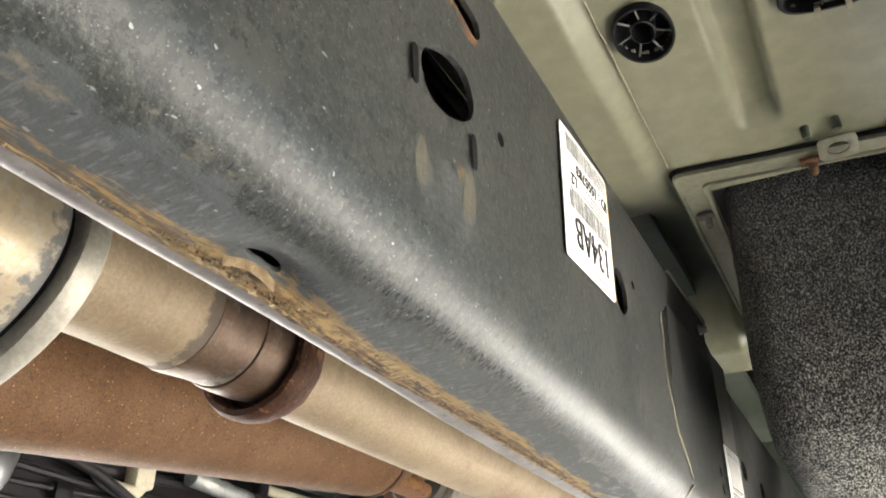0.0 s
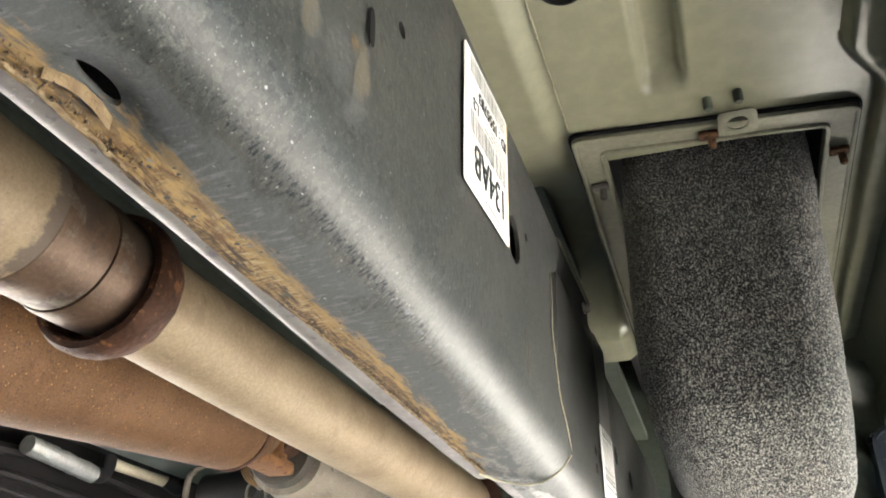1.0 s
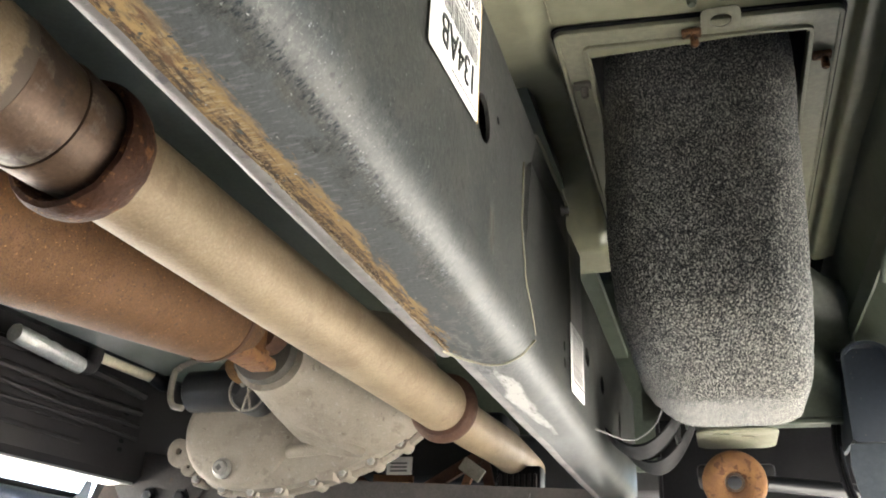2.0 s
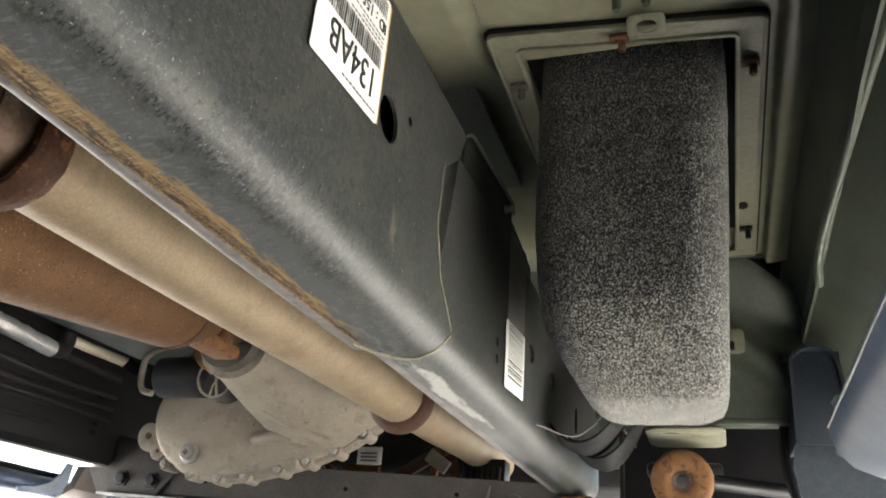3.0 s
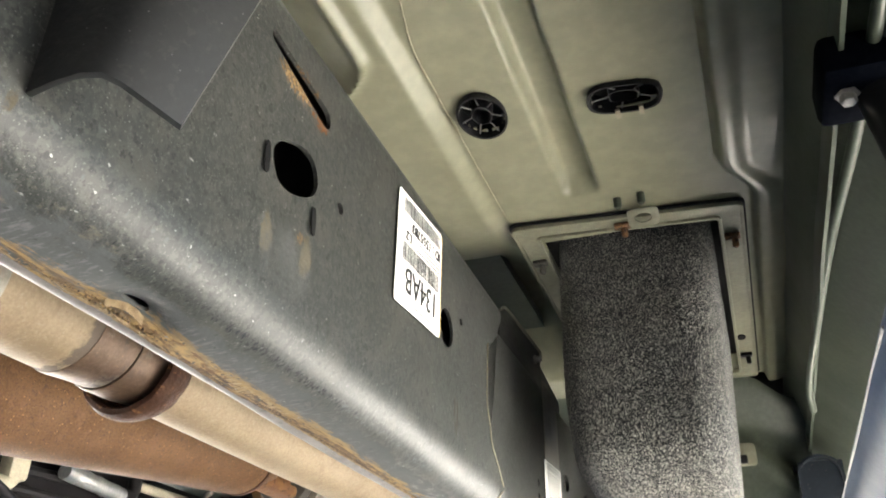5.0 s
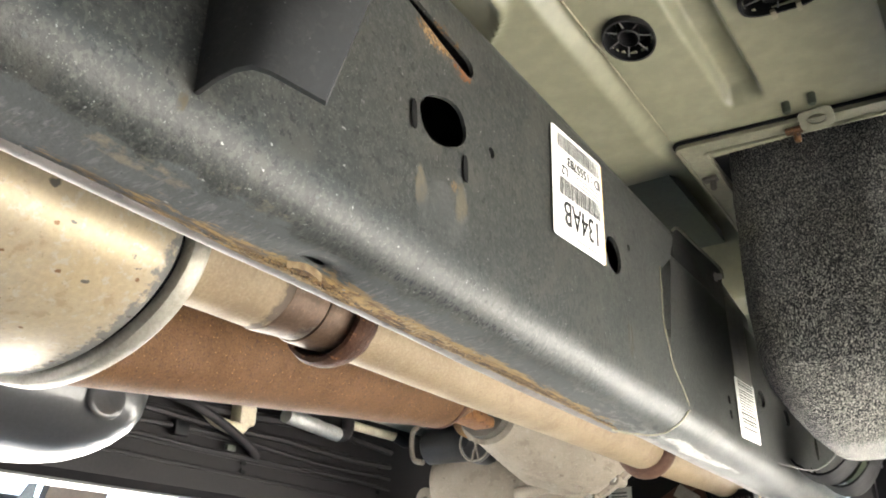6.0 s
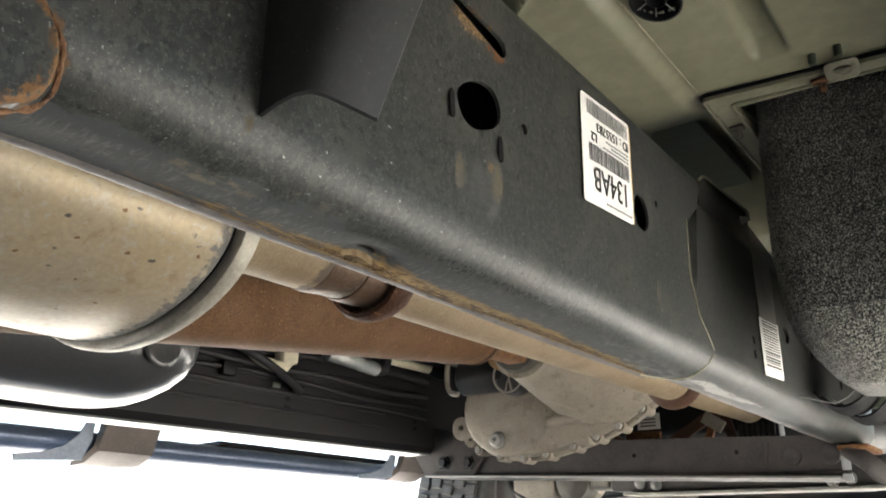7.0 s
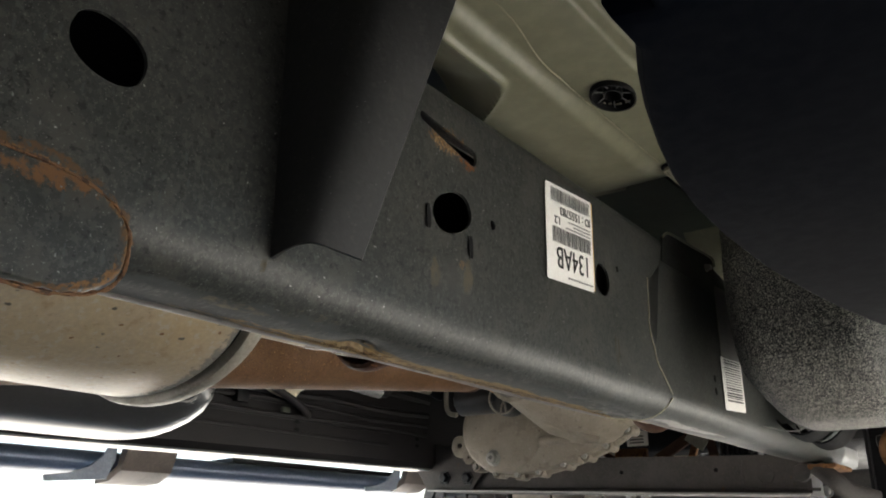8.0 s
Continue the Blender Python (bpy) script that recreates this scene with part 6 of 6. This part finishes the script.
part("dimple", lathe([(0.026, 0.0), (0.024, 0.003), (0.018, 0.004), (0.012, 0.002), (0.0005, 0.0015)], (TX1 - 0.001, 0.075, 0.575), "x", 28), "tank", tank, "round pressed dimple", smooth=50)

# ---- far running board, rocker and tyre ----
fb = thing("running_board", (-1.36, 0.6, 0.48), "blue-grey running board on curved steel brackets", "running board", "running boards")
sec = [(-1.300, 0.552), (-1.285, 0.540), (-1.285, 0.522), (-1.305, 0.508), (-1.36, 0.502), (-1.42, 0.505), (-1.44, 0.525), (-1.42, 0.548), (-1.36, 0.556)]
part("step_bar", sweep_y(sec, -1.2, 1.42, 40), "step_lit", fb, smooth=60)
part("step_tread", sweep_y([(-1.31, 0.556), (-1.31, 0.566), (-1.43, 0.562), (-1.43, 0.552)], 0.75, 1.36, 12), "black", fb, "black tread strip")
for y, up in ((0.40, 0.0), (1.335, 0.020), (-0.55, 0.0)):
    edge = [(y - 0.150, 0.484), (y - 0.02, 0.494), (y - 0.004, 0.530), (y, 0.572), (y, 0.655), (y - 0.012, 0.655), (y - 0.014, 0.570), (y - 0.030, 0.540), (y - 0.060, 0.515), (y - 0.100, 0.501), (y - 0.152, 0.494)]
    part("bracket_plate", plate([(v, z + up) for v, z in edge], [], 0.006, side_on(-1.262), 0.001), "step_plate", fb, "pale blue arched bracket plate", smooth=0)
    arm = [(-1.215, 0.65), (-1.225, 0.57), (-1.25, 0.512), (-1.29, 0.492), (-1.34, 0.488), (-1.34, 0.496), (-1.30, 0.502), (-1.265, 0.522), (-1.245, 0.58), (-1.24, 0.65)]
    part("arm", sweep_y([(x, z + up) for x, z in arm], y + 0.006, y + 0.130, 6), "step_arm", fb, "brown-grey bracket arm", smooth=40)
    part("strut", box(-1.25, -0.97, y + 0.02, y + 0.09, 0.640 + up, 0.652 + up, 0.004), "step_arm", fb)
rk = thing("rocker_sill", (-1.35, 0.2, 0.66), "dark underside of the far rocker sill", "rocker sill", kind="structure")
part("sill_panel", sweep_y([(-1.27, 0.82), (-1.27, 0.69), (-1.30, 0.66), (-1.42, 0.66), (-1.47, 0.72), (-1.49, 1.14), (-1.50, 1.14), (-1.50, 0.66), (-1.28, 0.645), (-1.25, 0.68), (-1.25, 0.82)], -0.62, 1.45, 30), "sill", rk, smooth=40)


def wheel(at, label):
    w = thing("wheel", (at[0], at[1], 0.0), label, "wheel", "wheels")
    prof = [(0.24, -0.11), (0.30, -0.135), (0.37, -0.135), (0.395, -0.12), (0.398, -0.06), (0.40, 0.0), (0.398, 0.06), (0.395, 0.12), (0.37, 0.135), (0.30, 0.135), (0.24, 0.11)]
    t_ = part("tyre", lathe(prof, at, "x", 64), "tyre", w, smooth=50)
    blocks = []
    R = random.Random(3)
    for k in range(66):
        a = 2 * math.pi * k / 66
        for j, x0 in enumerate((-0.108, -0.062, -0.018, 0.026, 0.070)):
            sh = 0.5 * (j % 2)
            aa = a + sh * 2 * math.pi / 66
            bm = box(x0, x0 + 0.036, -0.0145, 0.0145, 0.396, 0.409, 0.003, 1)
            bm.transform(Matrix.Rotation(aa + R.uniform(-0.006, 0.006), 4, "X") @ Matrix.Rotation(R.uniform(-0.25, 0.25), 4, "Z"))
            blocks.append(bm)
    tread = join(*blocks)
    tread.transform(Matrix.Translation(at))
    tr = part("tread", tread, "tyre", t_, "chunky tread blocks", smooth=0)
    tagged(tr, kind="stuff")
    part("rim", lathe([(0.05, 0.05), (0.20, 0.07), (0.24, 0.11), (0.245, 0.10), (0.245, -0.10), (0.235, -0.11), (0.21, -0.02), (0.05, -0.01)], at, "x", 40), "steel", w)
    return w


wheel((-1.29, 2.02, 0.40), "dusty black tyre with chunky all-terrain tread")

# unseen wheels, axle and bumper, added to block light from behind
for x_ in (-1.29, 0.33):
    wheel((x_, -1.95, 0.40), "unseen black rear tyre added to block light under the bed")
rear = thing("rear_axle", (-0.48, -1.95, 0.3), "unseen dark rear axle housing between the rear wheels", "axle")
part("axle_tube", tube([(-1.16, -1.95, 0.40), (-0.7, -1.95, 0.40), (-0.3, -1.95, 0.40), (0.2, -1.95, 0.40)], 0.055, 20), "bracket", rear)
part("diff_housing", lathe([(0.06, -0.16), (0.13, -0.08), (0.15, 0.0), (0.13, 0.08), (0.06, 0.16)], (-0.48, -1.95, 0.40), "x", 32), "bracket", rear)
bumper = thing("rear_bumper", (-0.48, -3.05, 0.45), "unseen plain steel rear bumper", "bumper")
part("bumper_bar", box(-1.48, 0.52, -3.10, -3.02, 0.45, 0.68, 0.02, 3), "steel", bumper)
part("valance", box(-1.45, 0.49, -3.02, -3.005, 0.50, 0.86, 0.003), "body", bumper)

# ---- closing panels of the truck's underside ----
tun = thing("cab_tunnel", (-0.6, 0.4, 0.83), "dim painted cab floor tunnel between the frame rails", "cab floor", kind="structure")
part("tunnel_panel", rings([[Vector((x, y, z)) for x, z in ((-1.26, 0.82), (-0.99, 0.83), (-0.80, 0.86), (-0.62, 0.97), (-0.38, 0.97), (-0.20, 0.86), (-0.036, 0.86), (-0.036, 0.875), (-0.20, 0.875), (-0.38, 0.99), (-0.62, 0.99), (-0.80, 0.875), (-0.99, 0.845), (-1.26, 0.835))] for y in (-0.62, 0.2, 1.45)]), "sill", tun, smooth=30)
# unseen dark panel, added so no sky shows through above the floor
part("inner_panel", box(-0.036, 0.345, -0.62, 1.452, 0.965, 0.975), "far_rail", tun, "added dark panel that closes off light above the floor", smooth=0)
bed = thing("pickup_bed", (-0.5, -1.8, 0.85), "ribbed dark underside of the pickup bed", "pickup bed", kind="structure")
# unseen bed in the blackened coating, so that the bracket reflects dark
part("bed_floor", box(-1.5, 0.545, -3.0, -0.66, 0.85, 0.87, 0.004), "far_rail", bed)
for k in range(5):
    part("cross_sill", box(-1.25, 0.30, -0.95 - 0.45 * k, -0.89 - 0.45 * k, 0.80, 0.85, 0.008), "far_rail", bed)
for x0, x1 in ((-1.515, -1.50), (0.545, 0.56)):
    part("bed_side", box(x0, x1, -3.0, -0.66, 0.62, 1.25, 0.006), "body", bed, "dark blue bed side")
cab = thing("truck_cab", (-0.5, 0.5, 0.82), "dark blue truck cab and hood", "truck body", kind="structure")
part("cab_shell", box(-1.49, 0.54, -0.62, 1.46, 1.0, 1.75, 0.12, 4), "body", cab)
part("hood", box(-1.45, 0.50, 1.46, 2.9, 0.95, 1.2, 0.10, 4), "body", cab)
# added to stop sky light leaking in behind the floor
part("back_panel", box(-1.49, 0.545, -0.640, -0.622, 0.79, 1.14, 0.003), "far_rail", cab)
part("firewall", box(-1.25, 0.54, 1.452, 1.459, 0.62, 1.10, 0.003), "sill", cab)

# ---- engine and axle ahead of the cross member ----
eng = thing("engine_block", (-0.48, 1.9, 0.5), "dark engine underside with cast ribs and silver bolts", "engine")
part("oil_pan", box(-0.66, -0.34, 1.55, 2.2, 0.52, 0.75, 0.03, 3), "cast", eng)
part("side_cover", box(-0.40, -0.12, 1.42, 1.9, 0.545, 0.70, 0.03, 3), "bracket", eng)
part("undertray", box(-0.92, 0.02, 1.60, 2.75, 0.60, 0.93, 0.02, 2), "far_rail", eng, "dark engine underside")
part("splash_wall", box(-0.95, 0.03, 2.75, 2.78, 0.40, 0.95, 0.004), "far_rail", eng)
axle = thing("front_axle", (-0.5, 2.05, 0.36), "dark front axle housing with bolted cover", "axle")
part("axle_tube", tube([(-1.16, 2.05, 0.44), (-0.9, 2.05, 0.44), (-0.3, 2.05, 0.44), (0.15, 2.05, 0.44)], 0.045, 20), "bracket", axle)
part("diff_cover", lathe([(0.13, 0.05), (0.135, -0.02), (0.10, -0.07), (0.0005, -0.085)], (-0.78, 2.03, 0.45), "y", 36), "cast", axle, smooth=40)
for k in range(6):
    part("bolt", lathe([(0.012, 0.0), (0.012, -0.012), (0.009, -0.014)], (-0.62 + 0.085 * k, 1.52, 0.518 + 0.006 * (k % 2)), "y", 6), "steel", axle, "silver hexagon bolt")
part("steering_link", tube([(-1.05, 1.72, 0.47), (-0.6, 1.68, 0.485), (-0.1, 1.66, 0.48)], 0.02, 16), "bracket", axle)

# ---- front differential and subframe that show under the cross member ----
dif = thing("front_differential", (-0.8, 1.46, 0.44), "dusty cast front differential with small hoses", "differential")
part("housing", lathe([(0.03, -0.12), (0.062, -0.10), (0.072, -0.03), (0.070, 0.04), (0.05, 0.10), (0.03, 0.12)], (-0.82, 1.47, 0.49), "x", 32), "cast", dif, smooth=40)
part("nose", lathe([(0.050, 0.0), (0.044, -0.05), (0.028, -0.06)], (-0.74, 1.44, 0.488), "y", 28), "dark_cast", dif, smooth=40)
part("cover", box(-0.71, -0.645, 1.40, 1.47, 0.468, 0.53, 0.012, 3), "rim", dif, "pale cast cover")
for k in range(4):
    part("fin", box(-0.80 + 0.026 * k, -0.792 + 0.026 * k, 1.392, 1.46, 0.455, 0.515, 0.003), "cast", dif)
part("hose", tube([(-0.93, 1.42, 0.53), (-0.935, 1.42, 0.49), (-0.90, 1.42, 0.462), (-0.85, 1.43, 0.452)], 0.009, 12), "black", dif)
part("shield", box(-0.975, -0.966, 1.40, 1.44, 0.44, 0.54, 0.002), "crossbeam", dif)
sub_f = thing("subframe", (-0.4, 1.42, 0.45), "brown-grey pressed steel subframe with silver bolts", "subframe")
part("beam", box(-0.64, 0.0, 1.39, 1.47, 0.462, 0.520, 0.012, 3), "crossbeam", sub_f)
part("lower_flange", box(-0.60, -0.02, 1.375, 1.47, 0.452, 0.458, 0.002), "rim", sub_f, "pale lower flange")
for x_, z_ in ((-0.560, 0.479), (-0.520, 0.474), (-0.135, 0.470), (-0.100, 0.474)):
    part("bolt", lathe([(0.013, 0.0), (0.013, -0.006), (0.009, -0.006), (0.009, -0.014), (0.006, -0.016)], (x_, 1.39, z_), "y", 14), "steel", sub_f, "silver bolt")
